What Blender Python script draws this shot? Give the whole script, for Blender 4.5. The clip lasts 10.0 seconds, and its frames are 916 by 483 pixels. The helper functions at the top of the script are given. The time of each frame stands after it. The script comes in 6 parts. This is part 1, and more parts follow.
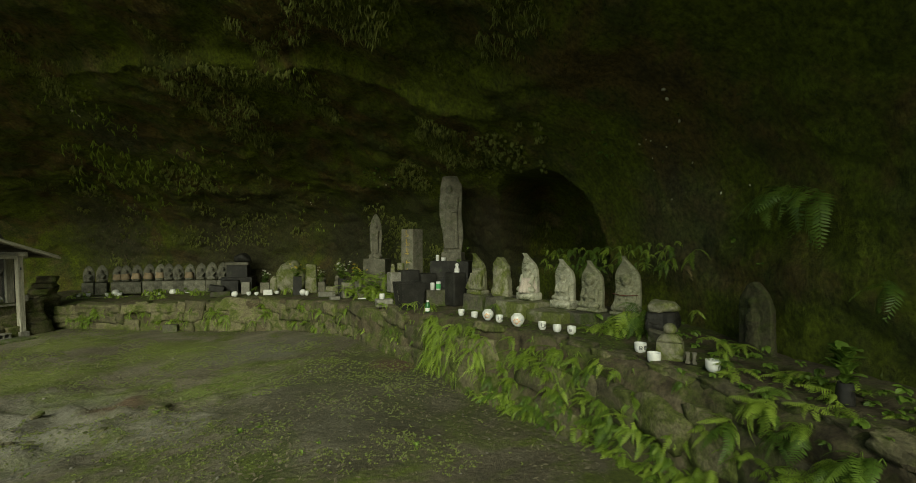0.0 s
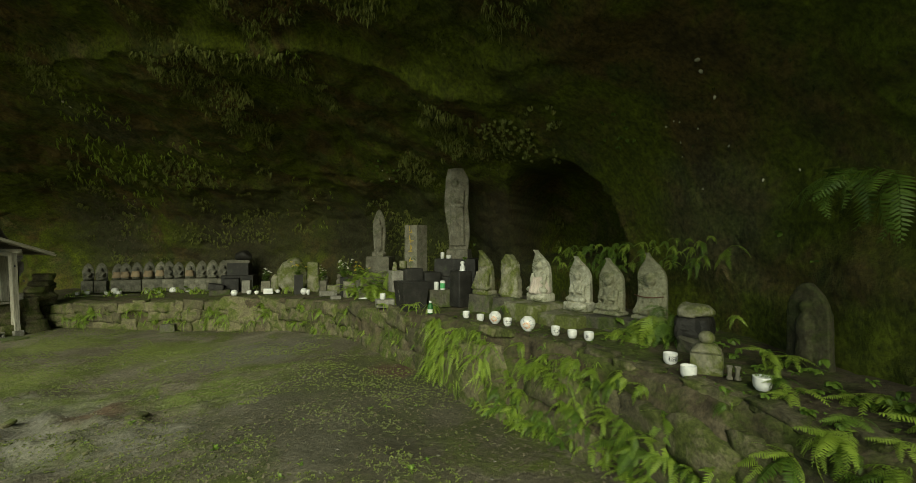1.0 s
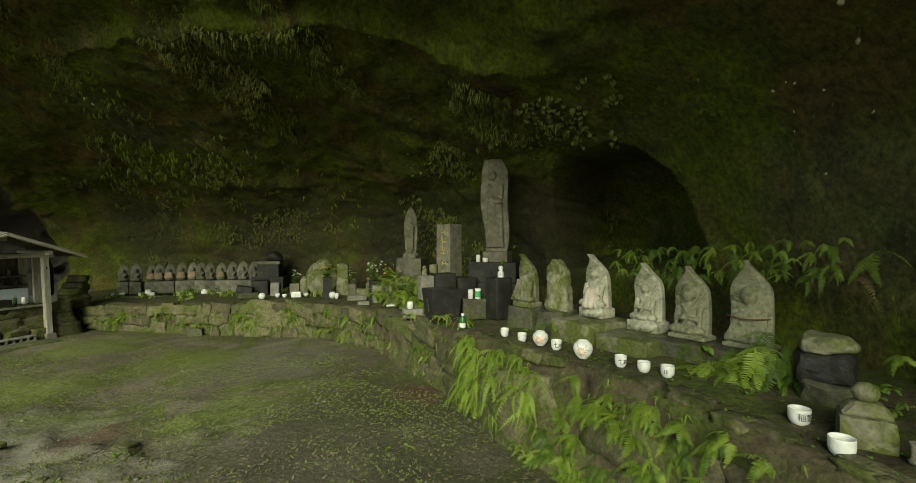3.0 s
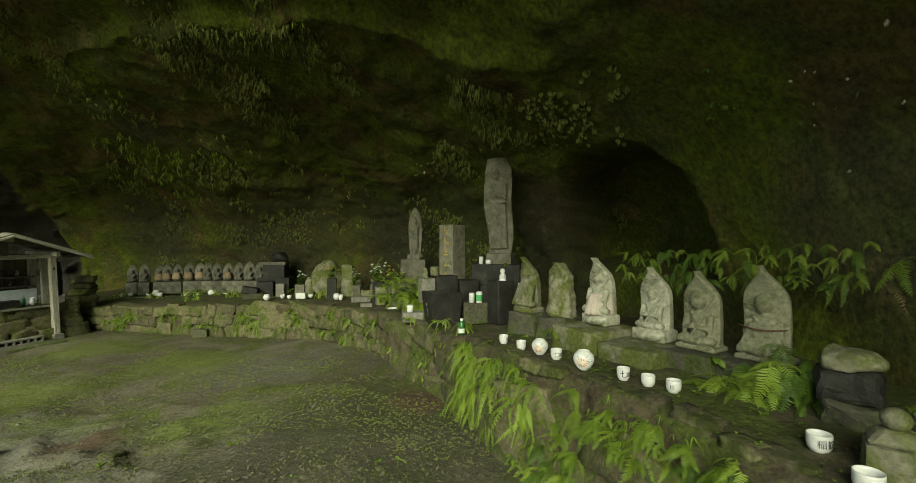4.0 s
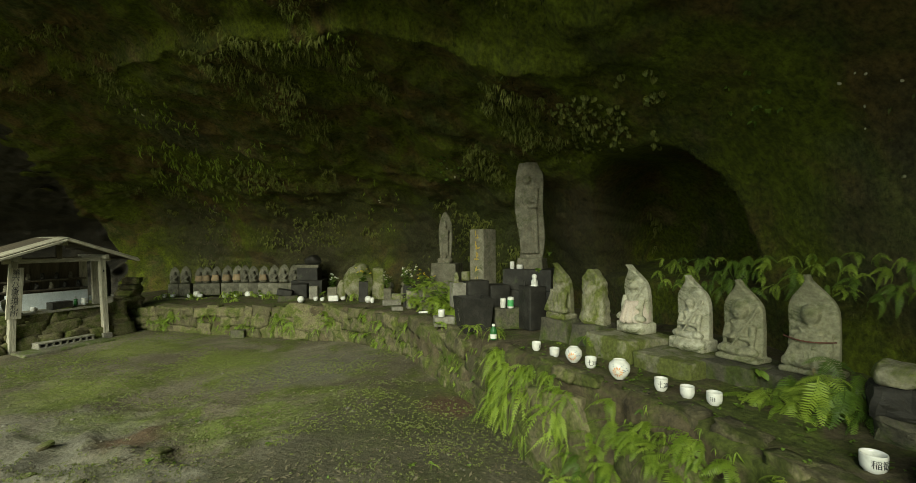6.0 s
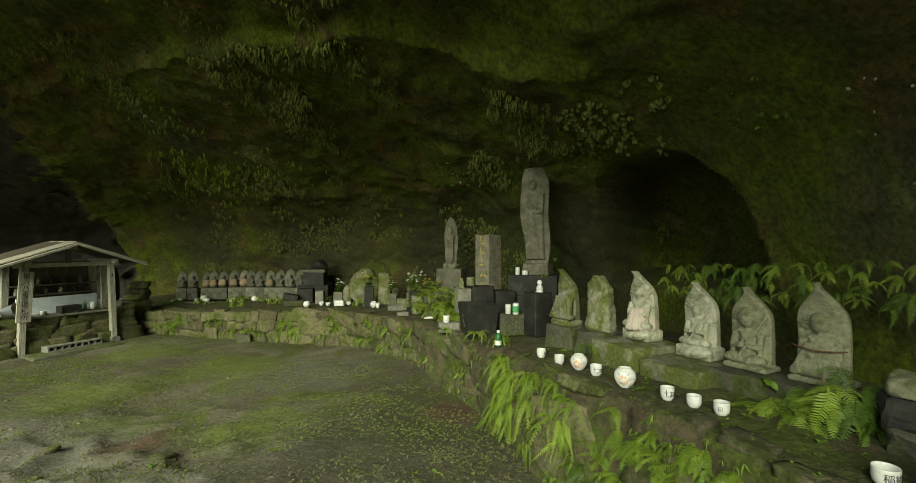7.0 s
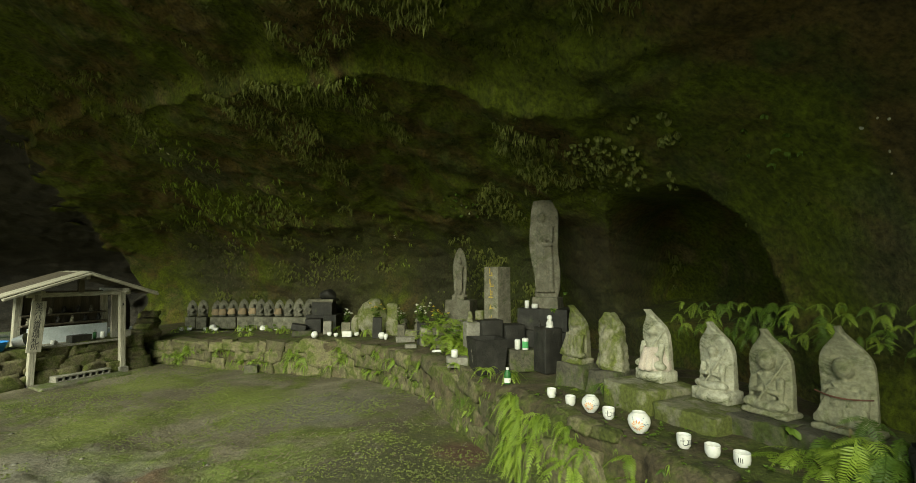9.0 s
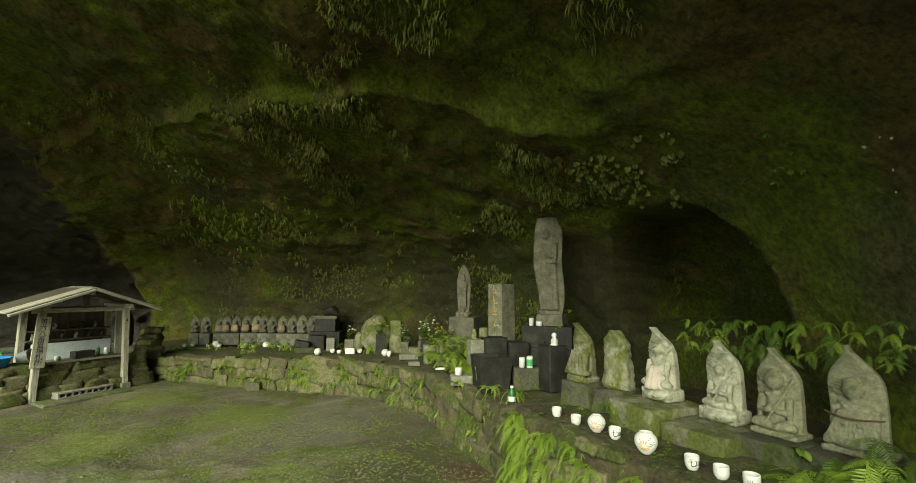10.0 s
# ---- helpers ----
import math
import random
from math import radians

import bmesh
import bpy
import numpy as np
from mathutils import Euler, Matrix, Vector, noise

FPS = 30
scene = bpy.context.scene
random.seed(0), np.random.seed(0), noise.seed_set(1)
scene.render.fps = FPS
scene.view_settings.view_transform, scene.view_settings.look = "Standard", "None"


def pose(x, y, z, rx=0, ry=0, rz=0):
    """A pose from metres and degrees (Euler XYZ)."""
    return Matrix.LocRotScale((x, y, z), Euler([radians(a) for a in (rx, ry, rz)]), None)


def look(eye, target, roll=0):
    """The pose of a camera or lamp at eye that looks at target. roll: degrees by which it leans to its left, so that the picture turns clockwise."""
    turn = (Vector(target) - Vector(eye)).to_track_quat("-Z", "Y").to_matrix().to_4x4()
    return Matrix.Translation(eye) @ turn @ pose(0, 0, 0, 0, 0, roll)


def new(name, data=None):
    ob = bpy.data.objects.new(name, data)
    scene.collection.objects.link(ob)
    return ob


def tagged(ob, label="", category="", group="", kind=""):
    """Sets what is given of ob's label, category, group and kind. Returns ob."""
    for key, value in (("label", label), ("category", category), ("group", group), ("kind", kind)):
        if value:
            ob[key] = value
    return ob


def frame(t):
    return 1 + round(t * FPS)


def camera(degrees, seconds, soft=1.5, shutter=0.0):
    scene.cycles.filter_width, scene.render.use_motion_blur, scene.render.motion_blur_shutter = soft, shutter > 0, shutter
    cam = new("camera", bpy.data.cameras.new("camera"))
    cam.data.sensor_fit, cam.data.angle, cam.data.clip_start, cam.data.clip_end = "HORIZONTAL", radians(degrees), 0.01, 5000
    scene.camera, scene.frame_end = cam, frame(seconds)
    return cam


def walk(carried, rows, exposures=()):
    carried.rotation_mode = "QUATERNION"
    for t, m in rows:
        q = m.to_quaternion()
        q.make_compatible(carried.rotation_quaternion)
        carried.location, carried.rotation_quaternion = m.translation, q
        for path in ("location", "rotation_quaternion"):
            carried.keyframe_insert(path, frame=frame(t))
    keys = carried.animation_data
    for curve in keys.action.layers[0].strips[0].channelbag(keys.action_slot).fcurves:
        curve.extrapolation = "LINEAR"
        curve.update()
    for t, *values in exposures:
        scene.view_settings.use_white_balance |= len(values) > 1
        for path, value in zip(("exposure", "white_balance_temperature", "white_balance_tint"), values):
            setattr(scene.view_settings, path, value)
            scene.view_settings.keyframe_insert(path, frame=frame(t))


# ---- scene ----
cam = camera(89.8, 10.0, 0.5)
PATH = [
    (0, (0.012, 0.028, 1.689), (0.005, 2.028, 1.690), 0.02),
    (0.5, (-0.002, 0.187, 1.653), (-0.028, 2.187, 1.653), 0.10),
    (1, (0.065, 0.432, 1.661), (0.013, 2.431, 1.656), 0.07),
    (1.5, (0.101, 0.598, 1.676), (0.008, 2.595, 1.670), 0.03),
    (2, (0.068, 0.765, 1.674), (-0.081, 2.759, 1.664), -0.03),
    (2.5, (0.040, 0.972, 1.685), (-0.154, 2.962, 1.673), -0.08),
    (4, (0.180, 1.333, 1.719), (-0.104, 3.313, 1.702), -0.17),
    (4.5, (0.143, 1.315, 1.736), (-0.173, 3.289, 1.721), -0.10),
    (5, (0.123, 1.314, 1.739), (-0.225, 3.284, 1.726), -0.14),
    (5.5, (0.136, 1.311, 1.746), (-0.244, 3.275, 1.734), -0.17),
    (7, (0.163, 1.327, 1.758), (-0.269, 3.280, 1.771), -0.02),
    (7.5, (0.165, 1.344, 1.782), (-0.277, 3.294, 1.813), 0.07),
    (8, (0.164, 1.365, 1.797), (-0.288, 3.313, 1.855), 0.16),
    (8.5, (0.160, 1.364, 1.817), (-0.303, 3.308, 1.905), 0.15),
    (9, (0.168, 1.355, 1.825), (-0.304, 3.295, 1.954), 0.14),
    (9.5, (0.162, 1.351, 1.830), (-0.317, 3.285, 1.998), 0.23),
    (10, (0.163, 1.342, 1.827), (-0.322, 3.271, 2.028), 0.32),
]
EXPOSURES = [(0.0, 0.4, 7000, -6), (1.0, 0.6, 7000, -6), (2.5, 0.82, 7000, -6), (4.5, 0.85, 7000, -6), (7.0, 0.92, 7000, -6), (8.5, 1.05, 7000, -6), (10.0, 1.28, 7000, -6)]
walk(cam, [(t, look(eye, target, roll)) for t, eye, target, roll in PATH], EXPOSURES)

# ---- world and light ----
world = bpy.data.worlds.new("sky")
scene.world = world
world.use_nodes = True
wn = world.node_tree
sky = wn.nodes.new("ShaderNodeTexSky")
sky.sky_type = "NISHITA"
sky.sun_disc = False
sky.sun_elevation, sky.sun_rotation = radians(30.2), radians(181.4)
wn.links.new(sky.outputs[0], wn.nodes["Background"].inputs[0])
wn.nodes["Background"].inputs[1].default_value = 0.07
sun = new("sun", bpy.data.lights.new("sun", "SUN"))
sun.data.energy, sun.data.angle, sun.data.color = 3.4, radians(40), (1.0, 0.98, 0.86)
sun.matrix_world = look((-0.3, -12, 7.0), (0, 0, 0))


# ---- materials ----
def material(name, stops, scale=6.0, rough=0.9, bump=0.3, bump_scale=40.0, fine=45.0, moss=None, moss_at=0.52, moss_scale=3.0,
             shade=0.35, metal=0.0, vary=0.0, coords="Object", stretch=(1, 1, 1), spec=0.3, moss_up=0.0, deep=0.02):
    """A surface: colours spread by a broad noise, a fine grain over it, relief, and moss in patches where it is asked for."""
    m = bpy.data.materials.new(name)
    m.use_nodes = True
    nt = m.node_tree
    n, l = nt.nodes, nt.links
    bsdf = n["Principled BSDF"]
    tc = n.new("ShaderNodeTexCoord")
    mp = n.new("ShaderNodeMapping")
    mp.inputs["Scale"].default_value = stretch
    geo = n.new("ShaderNodeNewGeometry")
    l.new(geo.outputs["Position"] if coords == "World" else tc.outputs[coords], mp.inputs[0])

    def noise_node(sc, detail=6.0, roughness=0.6, dist=0.0):
        t = n.new("ShaderNodeTexNoise")
        t.inputs["Scale"].default_value, t.inputs["Detail"].default_value = sc, detail
        t.inputs["Roughness"].default_value, t.inputs["Distortion"].default_value = roughness, dist
        l.new(mp.outputs[0], t.inputs["Vector"])
        return t.outputs["Fac"]

    ramp = n.new("ShaderNodeValToRGB")
    while len(ramp.color_ramp.elements) < len(stops):
        ramp.color_ramp.elements.new(0.5)
    for i, c in enumerate(stops):
        ramp.color_ramp.elements[i].position = 0.3 + 0.4 * i / max(1, len(stops) - 1)
        ramp.color_ramp.elements[i].color = (*c, 1)
    broad = noise_node(scale, dist=0.4)
    l.new(broad, ramp.inputs[0])
    colour = ramp.outputs[0]
    if moss:
        mr = n.new("ShaderNodeValToRGB")
        mr.color_ramp.elements[0].position, mr.color_ramp.elements[1].position = moss_at - 0.05, moss_at + 0.07
        f = noise_node(moss_scale, 8.0, 0.65, 0.6)
        if moss_up:
            sep = n.new("ShaderNodeSeparateXYZ")
            l.new(geo.outputs["Normal"], sep.inputs[0])
            ma = n.new("ShaderNodeMath")
            ma.operation = "MULTIPLY_ADD"
            ma.inputs[1].default_value = moss_up
            l.new(sep.outputs[2], ma.inputs[0])
            l.new(f, ma.inputs[2])
            f = ma.outputs[0]
        l.new(f, mr.inputs[0])
        mrc = n.new("ShaderNodeValToRGB")
        mrc.color_ramp.elements[0].position, mrc.color_ramp.elements[1].position = 0.3, 0.7
        mrc.color_ramp.elements[0].color = (*[v * 0.55 for v in moss], 1)
        mrc.color_ramp.elements[1].color = (*moss, 1)
        l.new(noise_node(scale * 5, 4.0), mrc.inputs[0])
        mx = n.new("ShaderNodeMix")
        mx.data_type = "RGBA"
        l.new(mr.outputs[0], mx.inputs[0])
        l.new(colour, mx.inputs[6])
        l.new(mrc.outputs[0], mx.inputs[7])
        colour = mx.outputs[2]
    grain = n.new("ShaderNodeMapRange")
    grain.inputs[1].default_value, grain.inputs[2].default_value = 0.25, 0.75
    grain.inputs[3].default_value, grain.inputs[4].default_value = 1 - shade, 1 + shade
    l.new(noise_node(fine, 5.0, 0.7), grain.inputs[0])
    value = grain.outputs[0]
    if vary:
        info = n.new("ShaderNodeObjectInfo")
        vr = n.new("ShaderNodeMapRange")
        vr.inputs[3].default_value, vr.inputs[4].default_value = 1 - vary, 1 + vary
        l.new(info.outputs["Random"], vr.inputs[0])
        mu = n.new("ShaderNodeMath")
        mu.operation = "MULTIPLY"
        l.new(value, mu.inputs[0])
        l.new(vr.outputs[0], mu.inputs[1])
        value = mu.outputs[0]
    hsv = n.new("ShaderNodeHueSaturation")
    l.new(value, hsv.inputs["Value"])
    l.new(colour, hsv.inputs["Color"])
    l.new(hsv.outputs[0], bsdf.inputs["Base Color"])
    bsdf.inputs["Metallic"].default_value = metal
    bsdf.inputs["Specular IOR Level"].default_value = spec
    rr = n.new("ShaderNodeMapRange")
    rr.inputs[3].default_value, rr.inputs[4].default_value = max(0.02, rough - 0.12), min(1, rough + 0.08)
    l.new(broad, rr.inputs[0])
    l.new(rr.outputs[0], bsdf.inputs["Roughness"])
    if bump:
        b = n.new("ShaderNodeBump")
        b.inputs["Strength"].default_value, b.inputs["Distance"].default_value = bump, deep
        l.new(noise_node(bump_scale, 8.0, 0.7), b.inputs["Height"])
        l.new(b.outputs[0], bsdf.inputs["Normal"])
    return m


def leaf_material(name, low, high, rough=0.5, lit=0.25):
    """Foliage: a colour that varies from leaf to leaf, with some light passing through."""
    m = bpy.data.materials.new(name)
    m.use_nodes = True
    n, l = m.node_tree.nodes, m.node_tree.links
    bsdf = n["Principled BSDF"]
    geo = n.new("ShaderNodeNewGeometry")
    info = n.new("ShaderNodeObjectInfo")
    ad = n.new("ShaderNodeMath")
    l.new(geo.outputs["Random Per Island"], ad.inputs[0])
    ad.operation = "MULTIPLY_ADD"
    ad.inputs[1].default_value = 0.35
    l.new(info.outputs["Random"], ad.inputs[2])
    hf = n.new("ShaderNodeMath")
    hf.operation = "MULTIPLY"
    hf.inputs[1].default_value = 0.74
    l.new(ad.outputs[0], hf.inputs[0])
    ramp = n.new("ShaderNodeValToRGB")
    ramp.color_ramp.elements[0].position, ramp.color_ramp.elements[1].position = 0.15, 0.85
    ramp.color_ramp.elements[0].color, ramp.color_ramp.elements[1].color = (*low, 1), (*high, 1)
    l.new(hf.outputs[0], ramp.inputs[0])
    l.new(ramp.outputs[0], bsdf.inputs["Base Color"])
    bsdf.inputs["Roughness"].default_value = rough
    bsdf.inputs["Specular IOR Level"].default_value = 0.3
    tr = n.new("ShaderNodeBsdfTranslucent")
    l.new(ramp.outputs[0], tr.inputs[0])
    mix = n.new("ShaderNodeMixShader")
    mix.inputs[0].default_value = lit
    l.new(bsdf.outputs[0], mix.inputs[1])
    l.new(tr.outputs[0], mix.inputs[2])
    l.new(mix.outputs[0], n["Material Output"].inputs[0])
    return m


ROCK = material("cave_rock", [(0.036, 0.029, 0.010), (0.100, 0.074, 0.021), (0.046, 0.060, 0.010), (0.140, 0.116, 0.048)], 1.4, 0.95, 1.0, 11,
                fine=26, moss=(0.105, 0.132, 0.009), moss_at=0.49, moss_scale=1.0, shade=0.8, coords="World", deep=0.05)
SOIL = material("ledge_soil", [(0.036, 0.028, 0.016), (0.076, 0.062, 0.034), (0.115, 0.098, 0.058)], 5.0, 0.95, 1.0, 24, moss=(0.078, 0.098, 0.018), moss_at=0.51,
                moss_scale=2.6, shade=0.6, coords="World")
WALL_STONE = material("wall_stone", [(0.055, 0.048, 0.026), (0.135, 0.122, 0.066), (0.085, 0.088, 0.034)], 5.0, 0.95, 1.0, 30, moss=(0.082, 0.096, 0.022), moss_at=0.50,
                      moss_scale=5.0, shade=0.6, vary=0.3, coords="World")
GROUND = material("damp_earth", [(0.050, 0.043, 0.026), (0.100, 0.088, 0.056), (0.190, 0.174, 0.122)], 0.8, 0.85, 1.0, 16, fine=34, moss=(0.092, 0.112, 0.020), moss_at=0.515,
                  moss_scale=1.3, shade=0.55, coords="World", deep=0.03)
# mossless rock of the recess, its shade put into the dark colour
BARE_SHADED_ROCK = material("bare_shaded_rock", [(0.016, 0.015, 0.012), (0.034, 0.031, 0.024), (0.055, 0.05, 0.04)], 1.5, 0.85, 1.0, 9, fine=24, shade=0.6, coords="World", stretch=(1, 1, 2.0))
PALE_STONE = material("pale_stone", [(0.26, 0.255, 0.18), (0.42, 0.41, 0.30), (0.60, 0.585, 0.47)], 9.0, 0.9, 0.7, 60, moss=(0.15, 0.165, 0.07), moss_at=0.57,
                      moss_scale=6.0, shade=0.3, vary=0.12)


def ragged_patch(m, centre, radius, colour, full=1.0):
    """Bare, damp or mossy ground, greyer rock or rock darkened for shade, round a spot, with a ragged edge."""
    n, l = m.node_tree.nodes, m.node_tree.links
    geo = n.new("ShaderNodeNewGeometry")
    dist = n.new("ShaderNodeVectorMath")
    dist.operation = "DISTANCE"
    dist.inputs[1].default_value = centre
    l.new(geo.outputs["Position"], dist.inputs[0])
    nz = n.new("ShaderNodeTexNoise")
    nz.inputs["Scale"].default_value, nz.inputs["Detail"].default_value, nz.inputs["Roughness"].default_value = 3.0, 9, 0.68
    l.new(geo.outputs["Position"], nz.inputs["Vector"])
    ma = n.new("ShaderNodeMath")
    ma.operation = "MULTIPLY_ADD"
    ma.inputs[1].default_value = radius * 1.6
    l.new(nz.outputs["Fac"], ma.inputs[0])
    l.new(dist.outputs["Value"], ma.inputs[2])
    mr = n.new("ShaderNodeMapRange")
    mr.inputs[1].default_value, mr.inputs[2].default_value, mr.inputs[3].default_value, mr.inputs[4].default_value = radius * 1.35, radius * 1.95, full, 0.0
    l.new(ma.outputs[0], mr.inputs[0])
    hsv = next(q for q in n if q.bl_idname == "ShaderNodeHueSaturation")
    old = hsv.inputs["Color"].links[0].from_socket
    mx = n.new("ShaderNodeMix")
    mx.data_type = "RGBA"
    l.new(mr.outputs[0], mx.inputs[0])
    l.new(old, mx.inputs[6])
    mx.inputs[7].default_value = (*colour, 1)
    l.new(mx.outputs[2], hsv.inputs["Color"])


# six dark patches: less moss, and the overhang's shade put into the colour
ragged_patch(ROCK, (-5.2, 10.4, 1.2), 1.7, (0.042, 0.038, 0.018), 0.9)
ragged_patch(ROCK, (-2.2, 9.6, 1.4), 1.3, (0.036, 0.035, 0.016), 0.9)
ragged_patch(ROCK, (0.4, 7.0, 1.6), 1.0, (0.034, 0.032, 0.015), 0.8)
ragged_patch(ROCK, (-8.4, 10.6, 1.6), 1.3, (0.044, 0.042, 0.020), 0.85)
ragged_patch(ROCK, (-0.9, 8.7, 1.8), 1.2, (0.040, 0.044, 0.016), 0.75)
ragged_patch(ROCK, (-3.8, 10.0, 2.4), 1.2, (0.058, 0.060, 0.020), 0.7)
ragged_patch(ROCK, (-5.9, 7.6, 3.3), 0.8, (0.066, 0.062, 0.050), 0.5)
ragged_patch(ROCK, (1.9, 3.9, 1.8), 0.6, (0.075, 0.080, 0.040), 0.5)
ragged_patch(GROUND, (-0.9, 4.2, 0.2), 1.4, (0.052, 0.050, 0.029), 0.75)
ragged_patch(GROUND, (-4.2, 3.6, 0.0), 1.5, (0.165, 0.156, 0.118), 0.8)
ragged_patch(GROUND, (-2.35, 3.75, 0.1), 0.45, (0.125, 0.118, 0.085))
ragged_patch(GROUND, (-2.9, 6.6, 0.1), 0.9, (0.105, 0.098, 0.072))
ragged_patch(GROUND, (-0.72, 5.25, 0.3), 0.30, (0.085, 0.052, 0.032))
ragged_patch(GROUND, (-3.35, 4.55, 0.1), 0.32, (0.090, 0.062, 0.036))
ragged_patch(GROUND, (-2.5, 4.85, 0.15), 0.5, (0.095, 0.122, 0.022), 0.8)
ragged_patch(GROUND, (-5.3, 5.6, 0.1), 0.6, (0.125, 0.150, 0.028), 0.8)
ragged_patch(GROUND, (-4.3, 7.0, 0.1), 0.8, (0.110, 0.132, 0.026), 0.7)
ragged_patch(GROUND, (-6.4, 7.4, 0.1), 0.6, (0.120, 0.142, 0.028), 0.7)


# ---- mesh helpers ----
def mesh_of(name, verts, faces, mat=None, smooth=False):
    me = bpy.data.meshes.new(name)
    me.from_pydata([tuple(v) for v in verts], [], faces)
    me.update()
    if mat:
        me.materials.append(mat)
    if smooth:
        me.polygons.foreach_set("use_smooth", [True] * len(me.polygons))
    return me


def mesh_bm(name, bm, mat=None, smooth=False):
    me = bpy.data.meshes.new(name)
    bmesh.ops.recalc_face_normals(bm, faces=bm.faces)
    bm.to_mesh(me)
    bm.free()
    if mat:
        me.materials.append(mat)
    if smooth:
        me.polygons.foreach_set("use_smooth", [True] * len(me.polygons))
    return me


def part(name, me, mat, parent, label="", at=None):
    """One mesh object under a thing or a part."""
    if isinstance(me, bmesh.types.BMesh):
        me = mesh_bm(name, me)
    if mat and not me.materials:
        me.materials.append(mat)
    ob = new(name, me)
    ob.parent = parent
    if at is not None:
        ob.matrix_local = at
    return tagged(ob, label)


def thing(name, m, label, category, group="", kind=""):
    ob = new(name)
    ob.empty_display_size = 0.1
    ob.matrix_world = m
    return tagged(ob, label, category, group, kind)


def solid(name, me, m, label, category, group="", kind=""):
    ob = new(name, me)
    ob.matrix_world = m
    return tagged(ob, label, category, group, kind)


def grid_faces(nu, nv, wrap=False):
    out = []
    for i in range(nu if wrap else nu - 1):
        a, b = i * nv, ((i + 1) % nu) * nv
        for j in range(nv - 1):
            out.append((a + j, b + j, b + j + 1, a + j + 1))
    return out


def spline(points, count):
    """A smooth curve through the points, evenly spaced along its length; further columns go along."""
    p = np.array(points, float)
    p = np.vstack([2 * p[0] - p[1], p, 2 * p[-1] - p[-2]])
    dense = []
    for i in range(1, len(p) - 2):
        for s in np.linspace(0, 1, 40, endpoint=False):
            a, b, c, d = p[i - 1:i + 3]
            dense.append(0.5 * (2 * b + (c - a) * s + (2 * a - 5 * b + 4 * c - d) * s * s + (3 * b - a - 3 * c + d) * s ** 3))
    dense.append(p[-2])
    dense = np.array(dense)
    run = np.concatenate([[0], np.cumsum(np.linalg.norm(np.diff(dense[:, :2], axis=0), axis=1))])
    at = np.linspace(0, run[-1], count)
    return np.stack([np.interp(at, run, dense[:, k]) for k in range(dense.shape[1])], 1)


def smoothstep(a, b, x):
    s = np.clip((x - a) / (b - a), 0, 1)
    return s * s * (3 - 2 * s)


def fbm(x, y, z, octaves=4):
    return noise.fractal(Vector((x, y, z)), 0.9, 2.1, octaves)


# ---- ground ----
def ground_z(x, y):
    s = min(max((x + 4.4) / 3.6, 0), 1)
    near = math.exp(-((x + 2) ** 2 + (y - 4) ** 2) / 60)
    q = noise.noise(Vector((x * 1.5, y * 2.1, 12)))
    bed = math.exp(-((x + 3.5) ** 2 + (y - 3.9) ** 2) / 1.6) * (0.10 * max(0.0, 0.22 - abs(q)) / 0.22 - 0.05 + 0.05 * noise.noise(Vector((x * 4, y * 4, 5))))
    return bed + 0.02 + 0.28 * s * s * (3 - 2 * s) + near * (0.06 * noise.noise(Vector((x * 0.9, y * 0.9, 3))) + 0.028 * noise.noise(Vector((x * 2.6, y * 2.6, 8))))


def axis(lo, hi, step, far):
    near = np.arange(lo, hi + step / 2, step)
    out = np.geomspace(0.3, far, 16)
    return np.concatenate([lo - out[::-1], near, hi + out])


gx, gy = axis(-11, 2.2, 0.06, 500), axis(-1.0, 9.6, 0.06, 500)
gv = [(x, y, ground_z(x, y) + (0.011 * noise.noise(Vector((x * 9, y * 9, 1))) if -11 <= x <= 2.2 and -1 <= y <= 9.6 else 0)) for x in gx for y in gy]
ground = solid("ground", mesh_of("ground", gv, grid_faces(len(gx), len(gy)), GROUND, True), Matrix(), "damp trodden earth with moss patches and scattered litter", "ground", kind="structure")

# ---- cave ----
# foot of the rock face in plan, with how far the overhang reaches in at that stretch
FOOT = [(-14.4, 6.2, 1.6), (-13.5, 8.6, 1.55), (-12.2, 10.3, 1.48), (-10.6, 11.2, 1.42), (-9.0, 11.3, 1.36), (-7.2, 11.0, 1.30), (-5.0, 10.75, 1.2), (-3.1, 10.2, 1.05), (-1.7, 9.5, 1.0),
        (-0.8, 8.8, 1.0), (0.1, 7.8, 0.9), (0.9, 6.45, 0.8), (1.52, 5.2, 0.72), (1.86, 4.2, 0.62), (2.1, 3.2, 0.55), (2.2, 2.0, 0.5), (2.35, 0.3, 0.5), (2.8, -2.2, 0.5)]
PROFILE = [(0, 0.2), (0, 0.8), (0.0, 1.3), (0.12, 1.8), (0.42, 2.3), (1.15, 2.78), (2.5, 3.26), (4.2, 3.78), (5.4, 4.12), (6.4, 4.4), (7.0, 4.75)]
FOCUS = np.array((-3.2, 1.5))


